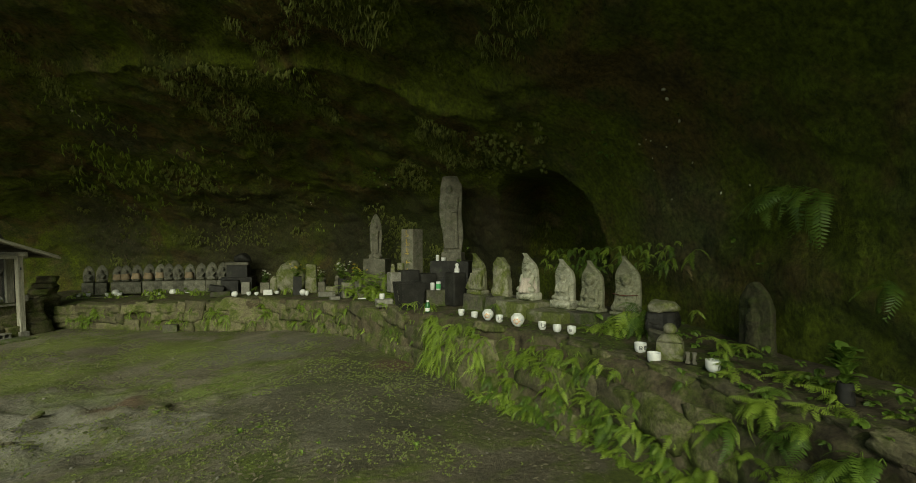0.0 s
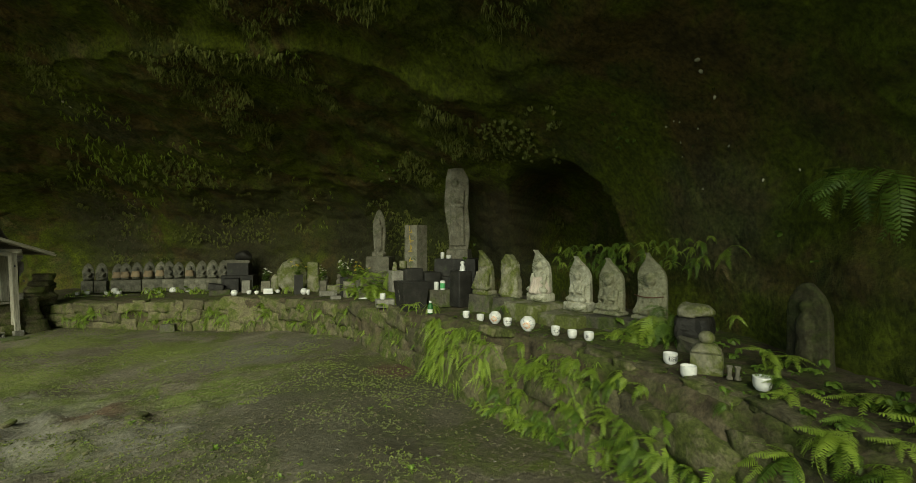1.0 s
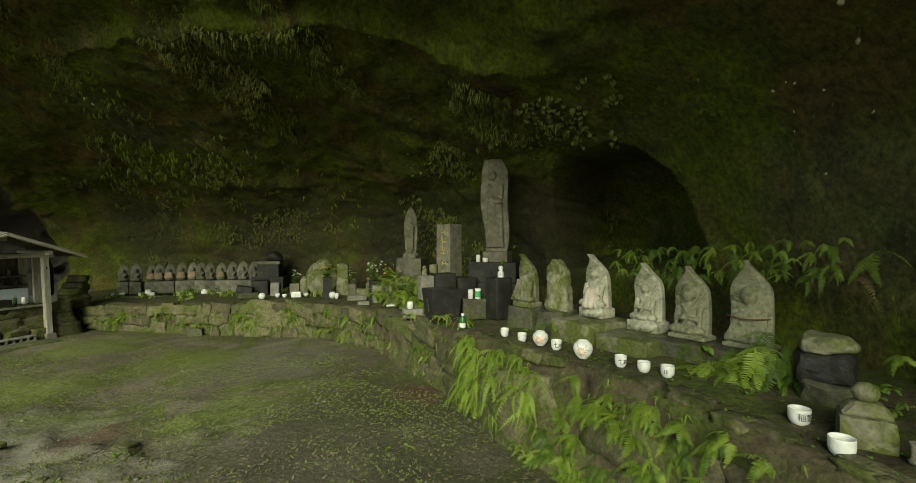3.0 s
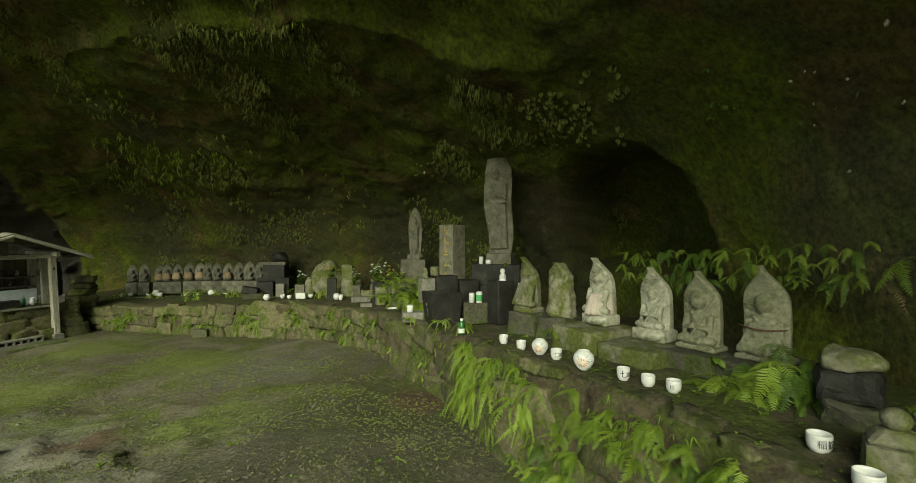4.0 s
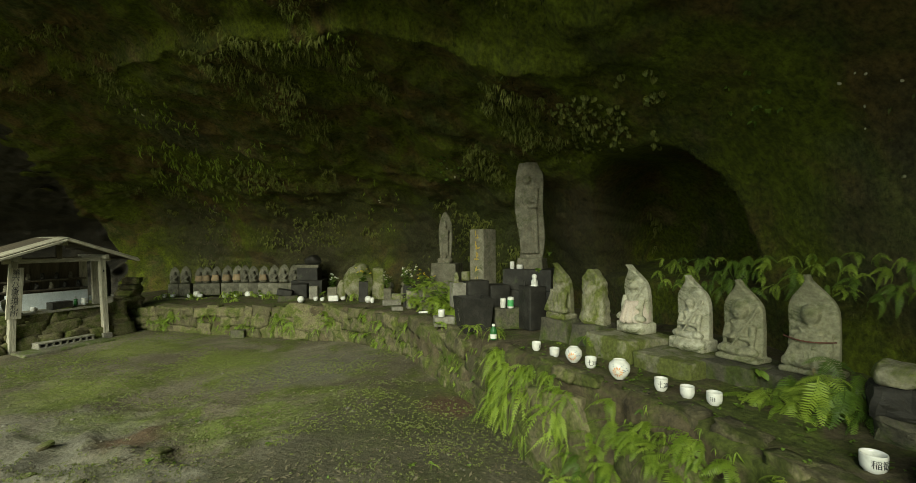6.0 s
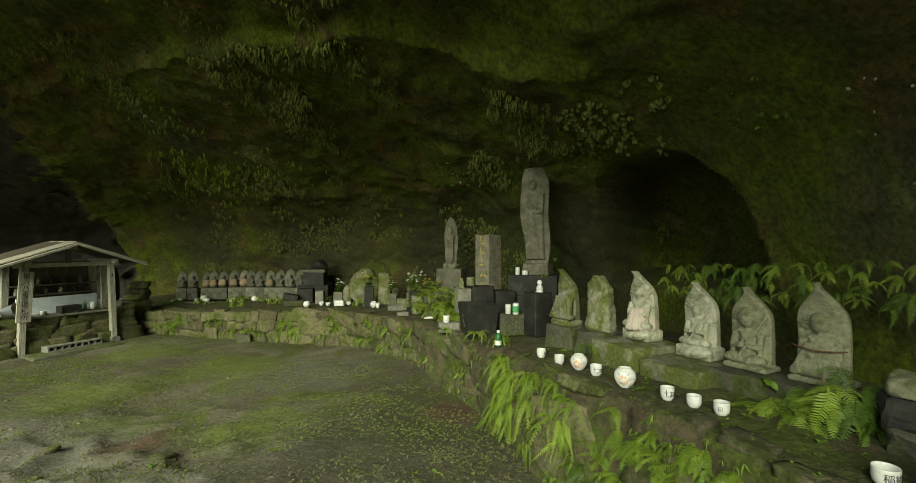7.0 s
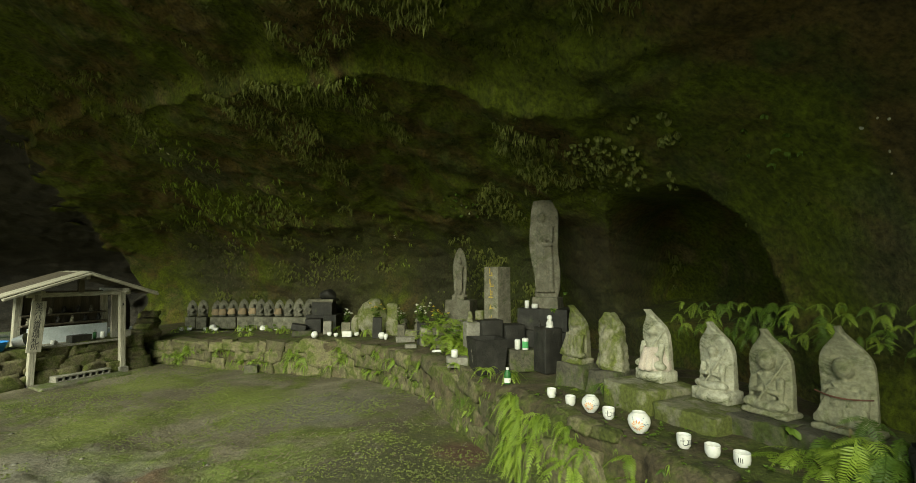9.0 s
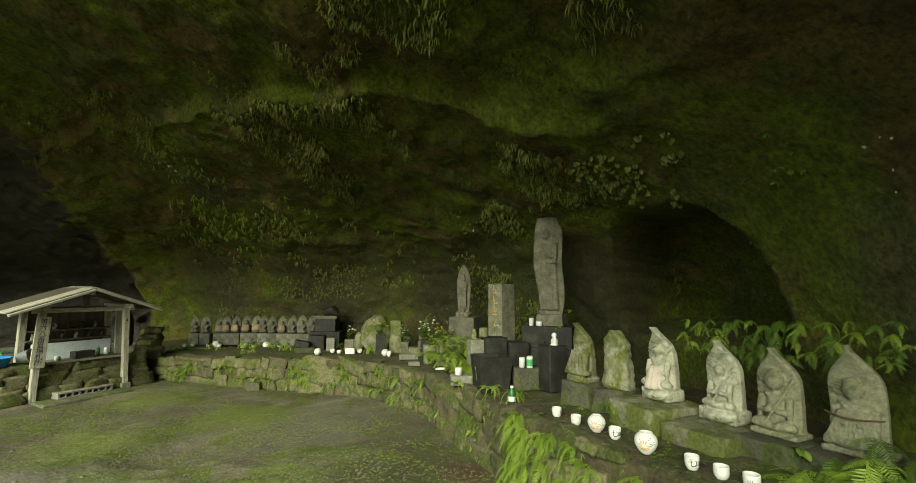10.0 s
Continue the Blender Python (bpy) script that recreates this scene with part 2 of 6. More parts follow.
def cave_mesh(nu=680, nv=330):
    foot = spline(FOOT, nu)
    prof = spline(PROFILE, nv)
    verts, bare = [], []
    for x, y, k in foot:
        way = FOCUS - (x, y)
        way /= np.linalg.norm(way)
        for d, z in prof:
            px, py = x + way[0] * d * k, y + way[1] * d * k
            # broad bulges, strata and small relief
            q = 0.22 * fbm(px * 0.55, py * 0.55, z * 0.8, 3) + 0.10 * fbm(px * 1.9, py * 1.9, z * 2.6 + 5, 3) + 0.036 * fbm(px * 6, py * 6, z * 8, 4)
            q -= 0.05 * max(0.0, 0.16 - abs(noise.noise(Vector((px * 0.9 + 4, py * 0.9, z * 1.5))))) / 0.16
            q += 0.035 * math.sin(z * 5.2 + 1.3 * fbm(px * 0.4, py * 0.4, 1, 2)) * (1 if d < 3 else 0.4)
            q *= 1 - 0.55 * float(smoothstep(0.3, 1.2, px))
            # dark arched niche beside the tall statue
            a = (px - 1.44) * -0.59 + (py - 4.8) * 0.807
            e = (abs(a - 1.07) / 1.05) ** 2.5 + (max(z - 1.35, 0) / 1.22) ** 2.5 + 0.08 * fbm(px * 2, py * 2, z * 2, 2)
            hole = 1.35 * float(1 - smoothstep(0.93, 1.0, e)) * float(smoothstep(1.32, 1.5, z)) if px > -1.0 and -0.6 < a < 3.0 else 0
            # deep bare recess behind the shelter; its faces get the rock darkened for shade
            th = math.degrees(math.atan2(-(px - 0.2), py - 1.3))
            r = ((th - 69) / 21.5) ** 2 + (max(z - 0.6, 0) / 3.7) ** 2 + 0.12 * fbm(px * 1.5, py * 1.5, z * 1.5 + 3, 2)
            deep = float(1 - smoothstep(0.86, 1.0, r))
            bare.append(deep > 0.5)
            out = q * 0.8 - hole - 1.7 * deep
            slope = min(d * k / 1.2, 1)
            # a cracked layer: past this line the roof steps up
            crack = py - 5.2 + (px + 1.7) * 0.215 + 0.25 * fbm(px * 0.8, 2, 7, 3)
            lift = float(1 - smoothstep(-0.05, 0.02, crack)) * float(smoothstep(0.6, -0.8, px)) * slope
            lip = math.exp(-(crack / 0.05) ** 2) * float(smoothstep(0.6, -0.8, px)) * slope
            up = 0.20 * float(smoothstep(-3.0, -5.5, px)) * float(smoothstep(8.0, 6.0, py))
            verts.append((px + way[0] * out * (1 - 0.6 * slope), py + way[1] * out * (1 - 0.6 * slope), z + up + 0.13 * lift - 0.05 * lip - (q * 0.65 if slope > 0 else 0) * slope))
    faces = grid_faces(nu, nv)
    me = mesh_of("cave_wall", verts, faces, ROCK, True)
    me.materials.append(BARE_SHADED_ROCK)
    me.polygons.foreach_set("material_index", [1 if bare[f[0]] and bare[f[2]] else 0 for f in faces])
    return me


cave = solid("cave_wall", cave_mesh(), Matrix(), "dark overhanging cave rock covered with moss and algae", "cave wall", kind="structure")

# ---- ledge and its retaining wall ----
EDGE = [(-9.6, 8.85, 0.45), (-7.5, 8.85, 0.46), (-6.6, 8.8, 0.5), (-5.4, 8.75, 0.55), (-4.0, 8.62, 0.62), (-2.95, 8.2, 0.66), (-1.8, 7.2, 0.74), (-1.1, 6.2, 0.82), (-0.5, 5.4, 0.88), (-0.2, 4.9, 0.93),
        (0.15, 4.32, 0.94), (0.55, 3.85, 0.945), (0.9, 3.35, 0.94), (1.12, 2.9, 0.93), (1.36, 2.4, 0.95), (1.5, 1.9, 0.97), (1.62, 1.0, 1.0), (1.75, -1.0, 1.0)]
edge = spline(EDGE, 520)
tangent = np.gradient(edge[:, :2], axis=0)
tangent /= np.linalg.norm(tangent, axis=1)[:, None]
back_way = np.stack([-tangent[:, 1], tangent[:, 0]], 1)


def ledge_z(x, y):
    i = int(np.argmin((edge[:, 0] - x) ** 2 + (edge[:, 1] - y) ** 2))
    d = (x - edge[i, 0]) * back_way[i, 0] + (y - edge[i, 1]) * back_way[i, 1]
    return edge[i, 2] + 0.04 * min(max(d, 0), 1.2) + 0.02 * noise.noise(Vector((x * 2, y * 2, 0))) + 0.014 * noise.noise(Vector((x * 9, y * 9, 0))) + 0.006 * noise.noise(Vector((x * 25, y * 25, 0)))


def ledge_mesh():
    steps = [0.0, 0.03, 0.06, 0.09, 0.12, 0.15, 0.18, 0.22, 0.26, 0.3, 0.35, 0.4, 0.46, 0.53, 0.6, 0.7, 0.8, 0.95, 1.2, 1.5, 1.9, 2.4]
    verts = []
    for i in range(len(edge)):
        f = edge[i, :2] - back_way[i] * 0.03
        fz = ground_z(*f)
        for s in (-0.2, 0.1, 0.22, 0.34, 0.46, 0.58, 0.7, 0.82, 0.93):
            z = fz + (edge[i, 2] - fz) * s
            o = 0.035 + 0.045 * math.exp(-((f[0] + 1.1) / 0.8) ** 2) + 0.07 * fbm(f[0] * 4, f[1] * 4, z * 4, 4) - 0.04 * s
            verts.append((f[0] - back_way[i, 0] * o, f[1] - back_way[i, 1] * o, z))
        for s in steps:
            p = edge[i, :2] + back_way[i] * (s + 0.02)
            verts.append((p[0], p[1], ledge_z(*p) - 0.01))
    return mesh_of("ledge", verts, grid_faces(len(edge), 9 + len(steps)), SOIL, True)


ledge = solid("ledge", ledge_mesh(), Matrix(), "raised earth ledge held by a low mossy stone wall", "ledge", kind="structure")

# ---- more materials ----
MOSSY_STONE = material("mossy_stone", [(0.13, 0.125, 0.08), (0.22, 0.21, 0.14), (0.30, 0.29, 0.21)], 8.0, 0.95, 0.7, 45, moss=(0.14, 0.16, 0.04), moss_at=0.47, moss_scale=5.0, shade=0.35, vary=0.15)
WORN_STONE = material("worn_stone", [(0.16, 0.158, 0.10), (0.26, 0.255, 0.165), (0.36, 0.352, 0.25)], 7.0, 0.92, 0.8, 55, moss=(0.19, 0.20, 0.10), moss_at=0.54, moss_scale=7.0, shade=0.35)
DARK_STONE = material("dark_stone", [(0.010, 0.010, 0.008), (0.021, 0.020, 0.016), (0.042, 0.040, 0.033)], 9.0, 0.65, 0.5, 55, moss=(0.06, 0.075, 0.03), moss_at=0.64, moss_scale=5.0, shade=0.3, vary=0.2)
GREY_STONE = material("grey_stone", [(0.085, 0.08, 0.055), (0.155, 0.145, 0.105), (0.23, 0.22, 0.165)], 8.0, 0.9, 0.6, 50, moss=(0.10, 0.115, 0.05), moss_at=0.58, moss_scale=5.0, shade=0.35, vary=0.18)
ROUGH_ROCK = material("rough_rock", [(0.045, 0.042, 0.03), (0.085, 0.08, 0.055), (0.12, 0.115, 0.08)], 6.0, 0.95, 0.9, 30, moss=(0.07, 0.09, 0.022), moss_at=0.5, moss_scale=5.0, shade=0.45, vary=0.2)
MOSS_ROCK = material("moss_rock", [(0.032, 0.030, 0.016), (0.062, 0.058, 0.030), (0.095, 0.088, 0.048)], 6.0, 0.95, 0.9, 30, moss=(0.055, 0.066, 0.018), moss_at=0.50, moss_scale=6.0, shade=0.5)
OLD_WOOD = material("weathered_wood", [(0.20, 0.185, 0.14), (0.34, 0.32, 0.25), (0.46, 0.44, 0.36)], 7.0, 0.85, 0.6, 60, fine=80, shade=0.5, stretch=(1, 1, 0.12), vary=0.12,
                    moss=(0.12, 0.105, 0.065), moss_at=0.57, moss_scale=7.0)
DARK_WOOD = material("dark_wood", [(0.05, 0.042, 0.03), (0.09, 0.075, 0.052), (0.13, 0.11, 0.08)], 5.0, 0.85, 0.4, 60, stretch=(1, 1, 0.15), vary=0.15)
GLAZE = material("white_glaze", [(0.52, 0.52, 0.48), (0.66, 0.66, 0.62), (0.72, 0.72, 0.69)], 9.0, 0.28, 0.04, 60, fine=90, shade=0.05, spec=0.5, moss=(0.42, 0.40, 0.30), moss_at=0.72, moss_scale=14.0, vary=0.06)
INK = material("black_ink", [(0.015, 0.015, 0.018), (0.03, 0.03, 0.035)], 20, 0.5, 0, 10, shade=0.2)
BLUE_INK = material("blue_ink", [(0.07, 0.11, 0.18), (0.10, 0.16, 0.24)], 20, 0.4, 0, 10, shade=0.2)
ORANGE = material("orange_enamel", [(0.55, 0.22, 0.07), (0.68, 0.34, 0.12)], 30, 0.4, 0, 10, shade=0.2)
GOLD = material("gold_leaf", [(0.42, 0.30, 0.06), (0.60, 0.45, 0.10)], 30, 0.6, 0.2, 60, shade=0.5, metal=0.2)
CLOTH_PALE = material("faded_cloth", [(0.36, 0.30, 0.24), (0.50, 0.43, 0.36), (0.56, 0.50, 0.42)], 8, 0.95, 0.3, 120, fine=150, shade=0.25)
CLOTH_BIB = material("faded_bib", [(0.15, 0.11, 0.06), (0.24, 0.18, 0.11), (0.20, 0.17, 0.11)], 8, 0.95, 0.3, 120, fine=150, shade=0.3, vary=0.25)
RED_CLOTH = material("red_cord", [(0.075, 0.045, 0.03), (0.16, 0.06, 0.04)], 8, 0.95, 0.2, 120, shade=0.3)
WHITE_PLASTER = material("painted_sheet", [(0.48, 0.54, 0.56), (0.64, 0.69, 0.72), (0.7, 0.74, 0.77)], 3, 0.5, 0.1, 20, shade=0.15, moss=(0.25, 0.26, 0.22), moss_at=0.62, moss_scale=4)
CONCRETE = material("concrete", [(0.13, 0.125, 0.10), (0.20, 0.19, 0.155), (0.26, 0.25, 0.21)], 10, 0.95, 0.5, 80, shade=0.3, moss=(0.14, 0.15, 0.07), moss_at=0.58, moss_scale=8)
BLUE_PLASTIC = material("blue_plastic", [(0.03, 0.16, 0.42), (0.04, 0.20, 0.50)], 4, 0.4, 0.05, 20, shade=0.1)
GREEN_PLASTIC = material("green_plastic", [(0.07, 0.30, 0.10), (0.10, 0.38, 0.14)], 4, 0.4, 0.05, 20, shade=0.1)
GREEN_GLASS = material("dark_green_bottle", [(0.02, 0.09, 0.025), (0.035, 0.13, 0.035)], 6, 0.25, 0, 10, shade=0.1, spec=0.5)
STEEL = material("dull_steel", [(0.40, 0.40, 0.38), (0.55, 0.55, 0.52)], 8, 0.35, 0.05, 40, shade=0.15, metal=0.8)
PETAL_WHITE = leaf_material("white_petal", (0.62, 0.60, 0.52), (0.78, 0.76, 0.70), 0.6, 0.2)
PETAL_YELLOW = leaf_material("yellow_petal", (0.55, 0.42, 0.05), (0.70, 0.56, 0.10), 0.6, 0.2)
FERN_BRIGHT = leaf_material("bright_fern_leaf", (0.12, 0.185, 0.02), (0.28, 0.375, 0.055), 0.5, 0.3)
FERN_DEEP = leaf_material("deep_fern_leaf", (0.055, 0.10, 0.014), (0.135, 0.21, 0.03), 0.5, 0.25)
FERN_DRY = leaf_material("dry_fern_leaf", (0.16, 0.12, 0.05), (0.27, 0.21, 0.10), 0.7, 0.2)
HANGING = leaf_material("hanging_leaf", (0.05, 0.064, 0.010), (0.17, 0.19, 0.045), 0.6, 0.2)
GRASS = leaf_material("moss_blade", (0.065, 0.085, 0.016), (0.165, 0.195, 0.050), 0.7, 0.25)
LITTER = leaf_material("leaf_litter", (0.06, 0.048, 0.026), (0.27, 0.245, 0.16), 0.8, 0.05)
PEBBLE = material("pebble", [(0.09, 0.085, 0.065), (0.16, 0.15, 0.12)], 12, 0.95, 0.3, 60)


# ---- shape helpers ----
def bm_box(bm, w, d, h, at=(0, 0, 0), turn=None, bevel=0.0, taper=1.0, segments=1):
    """A box that stands on at, with an optional taper towards its top."""
    made = bmesh.ops.create_cube(bm, size=1)["verts"]
    for v in made:
        k = taper if v.co.z > 0 else 1.0
        v.co = Vector((v.co.x * w * k, v.co.y * d * k, (v.co.z + 0.5) * h))
    if bevel:
        edges = list({e for v in made for e in v.link_edges})
        made = list({v for f in bmesh.ops.bevel(bm, geom=edges, offset=bevel, segments=segments, affect="EDGES", profile=0.6)["faces"] for v in f.verts} | {v for v in made if v.is_valid})
    m = Matrix.Translation(at) @ (turn or Matrix())
    bmesh.ops.transform(bm, matrix=m, verts=made)
    return made


def bm_ball(bm, radii, at, turn=None, level=2):
    made = bmesh.ops.create_icosphere(bm, subdivisions=level, radius=1)["verts"]
    bmesh.ops.transform(bm, matrix=Matrix.Translation(at) @ (turn or Matrix()) @ Matrix.Diagonal((*radii, 1)), verts=made)
    return made


def bm_rod(bm, a, b, r, sides=8, r2=None):
    a, b = Vector(a), Vector(b)
    made = bmesh.ops.create_cone(bm, cap_ends=True, segments=sides, radius1=r, radius2=r if r2 is None else r2, depth=(b - a).length)["verts"]
    bmesh.ops.transform(bm, matrix=Matrix.Translation((a + b) / 2) @ (b - a).to_track_quat("Z", "Y").to_matrix().to_4x4(), verts=made)
    return made


def lathe(profile, sides=28, name="turned"):
    verts, nv = [], len(profile)
    for i in range(sides):
        a = 2 * math.pi * i / sides
        verts += [(r * math.cos(a), r * math.sin(a), z) for r, z in profile]
    return mesh_of(name, verts, grid_faces(sides, nv, True), None, True)


def box_part(w, d, h, bevel=0.006, taper=1.0, rough=0.0, seed=0, at=(0, 0, 0), turn=None):
    bm = bmesh.new()
    bm_box(bm, w, d, h, at, turn, bevel, taper, 2)
    if rough:
        bmesh.ops.subdivide_edges(bm, edges=[e for e in bm.edges if e.calc_length() > 0.06], cuts=3, use_grid_fill=True)
        for v in bm.verts:
            q = v.co * 9 + Vector((seed * 3.7, 0, 0))
            v.co += noise.noise_vector(q) * rough + noise.noise_vector(q * 3) * rough * 0.4
    return bm


def worn(ob, voxel, rough=0.004, grain=0.03, smooth=2):
    """Turns joined lumps into one weathered carved stone."""
    r = ob.modifiers.new("carved", "REMESH")
    r.mode, r.voxel_size, r.use_smooth_shade = "VOXEL", voxel, True
    if smooth:
        s = ob.modifiers.new("worn", "SMOOTH")
        s.factor, s.iterations = 0.5, smooth
    if rough:
        tex = bpy.data.textures.get("weathering_%g" % grain) or bpy.data.textures.new("weathering_%g" % grain, "CLOUDS")
        tex.noise_scale, tex.noise_depth = grain, 3
        d = ob.modifiers.new("weathering", "DISPLACE")
        d.texture, d.strength, d.mid_level, d.texture_coords = tex, rough, 0.5, "GLOBAL"
    return ob


def text_mesh(body, size, name="lettering", bend=0.0):
    """Flat lettering, centred, standing in the xz plane and facing -y; bend: radius of the round wall that it lies on."""
    cu = bpy.data.curves.new(name, "FONT")
    cu.body, cu.size, cu.align_x, cu.align_y, cu.extrude = body, size, "CENTER", "CENTER", 0.0004
    ob = bpy.data.objects.new(name, cu)
    scene.collection.objects.link(ob)
    bpy.context.view_layer.update()
    me = bpy.data.meshes.new_from_object(ob.evaluated_get(bpy.context.evaluated_depsgraph_get()))
    bpy.data.objects.remove(ob)
    for v in me.vertices:
        x, z, y = v.co.x, v.co.y, -v.co.z
        v.co = (bend * math.sin(x / bend), -bend * math.cos(x / bend) + y, z) if bend else (x, y, z)
    return me


# ---- stone statues ----
def halo_slab(bm, w, h, thick, lean, foot=0.88, tip=0.52, z0=0.0, rows=18, ogee=False):
    """A boat-shaped back slab that curves forward to a pointed top."""
    def half(s):
        if s < tip:
            return w / 2 * (foot + (1 - foot) * math.sin(s / tip * math.pi / 2))
        q = (s - tip) / (1 - tip)
        if not ogee:
            return max(w / 2 * (1 - q ** 2.0) ** 0.65, 0.012)
        # round shoulders that sweep in to a narrow tip
        e = q ** 1.35
        e = e * e * (3 - 2 * e)
        return max(w / 2 * (0.88 * (1 - e) + 0.12 * (1 - q)), 0.009)
    rings = []
    for i in range(rows):
        s = i / (rows - 1)
        x, y, z = half(s), -lean * (0.35 * s ** 2 + 0.65 * s ** 6), z0 + h * s
        t = thick * (1 - 0.35 * s)
        ring = [bm.verts.new(p) for p in ((-x, y - t * 0.25, z), (-x * 0.6, y - t * 0.38, z), (x * 0.6, y - t * 0.38, z), (x, y - t * 0.25, z), (x * 0.92, y + t * 0.35, z), (x * 0.4, y + t * 0.62, z), (-x * 0.4, y + t * 0.62, z), (-x * 0.92, y + t * 0.35, z))]
        rings.append(ring)
    for a, b in zip(rings, rings[1:]):
        for k in range(8):
            bm.faces.new((a[k], a[(k + 1) % 8], b[(k + 1) % 8], b[k]))
    bm.faces.new(rings[0][::-1])
    bm.faces.new(rings[-1])


def seated(bm, z0, s=1.0, head=0.036, staff=True, robe=0):
    """The seated relief in front of a slab: crossed legs in a robe, sleeves, staff and a round head."""
    y = -0.045
    bm_ball(bm, (0.112 * s, 0.060 * s, 0.030 * s), (0, y - 0.022, z0 + 0.026 * s), None, 3)
    for k in (-1, 1):
        bm_ball(bm, (0.046 * s, 0.036 * s, 0.028 * s), (k * 0.072 * s, y - 0.040, z0 + 0.036 * s), pose(0, 0, 0, 0, k * 14), 3)
        bm_rod(bm, (k * 0.085 * s, y - 0.052, z0 + 0.045 * s), (-k * 0.02 * s, y - 0.068, z0 + 0.024 * s), 0.017 * s, 10, 0.012 * s)
    bm_ball(bm, (0.056 * s, 0.036 * s, 0.098 * s), (0, y - 0.006, z0 + 0.115 * s), None, 3)
    bm_ball(bm, (0.072 * s, 0.030 * s, 0.032 * s), (0, y - 0.002, z0 + 0.178 * s), None, 3)
    for k in (-1, 1):
        bm_rod(bm, (k * 0.070 * s, y - 0.006, z0 + 0.176 * s), (k * 0.074 * s, y - 0.028, z0 + 0.100 * s), 0.020 * s, 10, 0.019 * s)
        bm_rod(bm, (k * 0.074 * s, y - 0.028, z0 + 0.100 * s), (k * 0.018 * s, y - 0.052, z0 + 0.108 * s), 0.018 * s, 10, 0.012 * s)
        bm_rod(bm, (k * 0.074 * s, y - 0.026, z0 + 0.098 * s), (k * 0.082 * s, y - 0.030, z0 + 0.050 * s), 0.016 * s, 8, 0.010 * s)
    bm_rod(bm, (0.045 * s, y - 0.026, z0 + 0.196 * s), (-0.030 * s, y - 0.040, z0 + 0.120 * s), 0.006 * s, 6)
    bm_rod(bm, (-0.045 * s, y - 0.026, z0 + 0.196 * s), (0.010 * s, y - 0.040, z0 + 0.130 * s), 0.006 * s, 6)
    bm_rod(bm, (0, y - 0.008, z0 + 0.19 * s), (0, y - 0.012, z0 + 0.228 * s), 0.018 * s, 10)
    bm_ball(bm, (head * s, head * s * 0.95, head * s * 1.18), (0, y - 0.014, z0 + 0.226 * s + head * s * 0.9), None, 3)
    if staff:
        bm_rod(bm, (-0.035 * s, y - 0.066, z0 + 0.03 * s), (0.088 * s, y - 0.012, z0 + 0.262 * s), 0.0065 * s, 8)
        bm_ball(bm, (0.013 * s, 0.009 * s, 0.018 * s), (0.092 * s, y - 0.008, z0 + 0.272 * s), None, 2)
    for i in range(robe):
        x = -0.085 + 0.17 * i / (robe - 1)
        bm_rod(bm, (x * 0.6, y - 0.036, z0 + 0.165 * s), (x * 1.25, y - 0.056, z0 + 0.012), 0.012 if robe < 8 else 0.009, 8, 0.021 if robe < 8 else 0.015)


def stone_statue(x, y, z, turn, h, w, label, base=0.055, lean=0.075, mat=None, staff=True, robe=0, rough=0.004, s=1.0, base_w=None, head=0.036):
    bm = bmesh.new()
    bw = base_w or w * 1.10
    if base:
        bm_box(bm, bw, 0.16, base, (0, -0.03, 0), bevel=0.014, segments=2)
        if base > 0.04:
            bm_ball(bm, (bw * 0.47, 0.055, base * 0.50), (0, -0.092, base * 0.47), None, 3)
    halo_slab(bm, w, h - base * 0.7, 0.10, lean, foot=0.94, tip=0.58, z0=base * 0.7, rows=30, ogee=True)
    seated(bm, base, s, head, staff, robe)
    ob = solid("stone_statue", mesh_bm("stone_statue", bm, mat or PALE_STONE, True), pose(x, y, z, 0, 0, turn), label, "statue", "row of carved stone statues")
    return worn(ob, 0.0045, rough, 0.03, 1)


TURN = -50
stone_statue(0.24, 5.20, 1.10, -46, 0.46, 0.19, "mossy yellow-green carved seated stone statue with a pointed halo", 0.05, 0.11, MOSSY_STONE, False, 5, 0.008, s=1.05)
stone_statue(0.745, 4.74, 1.10, -50, 0.475, 0.20, "pale carved seated stone statue wearing a faded cloth apron", 0.075, 0.11, head=0.036, s=1.0)
stone_statue(1.045, 4.495, 1.05, TURN, 0.475, 0.215, "pale grey carved seated stone statue with a pointed halo", 0.075, 0.09, head=0.034, s=0.86)
stone_statue(1.235, 4.23, 1.06, TURN, 0.46, 0.22, "grey weathered seated stone statue with a dark round head", 0.03, 0.08, WORN_STONE, head=0.047, s=0.98, base_w=0.24)
stone_statue(1.475, 4.00, 1.06, -46, 0.51, 0.225, "weathered stone statue with pointed halo and a knotted cord", 0.03, 0.11, WORN_STONE, False, 10, head=0.042, s=1.05, base_w=0.26)


def weathered_stele():
    bm = bmesh.new()
    halo_slab(bm, 0.22, 0.42, 0.15, 0.03, foot=1.15, tip=0.7, rows=14)
    bm_ball(bm, (0.06, 0.06, 0.16), (0, -0.05, 0.17))
    bm_ball(bm, (0.09, 0.08, 0.07), (0.0, -0.05, 0.05))
    ob = solid("weathered_stele", mesh_bm("weathered_stele", bm, MOSSY_STONE, True), pose(0.47, 5.0, 1.10, 0, 0, -52), "badly weathered lumpy stone stele blotched with yellow moss", "stele")
    worn(ob, 0.007, 0.03, 0.06)


weathered_stele()

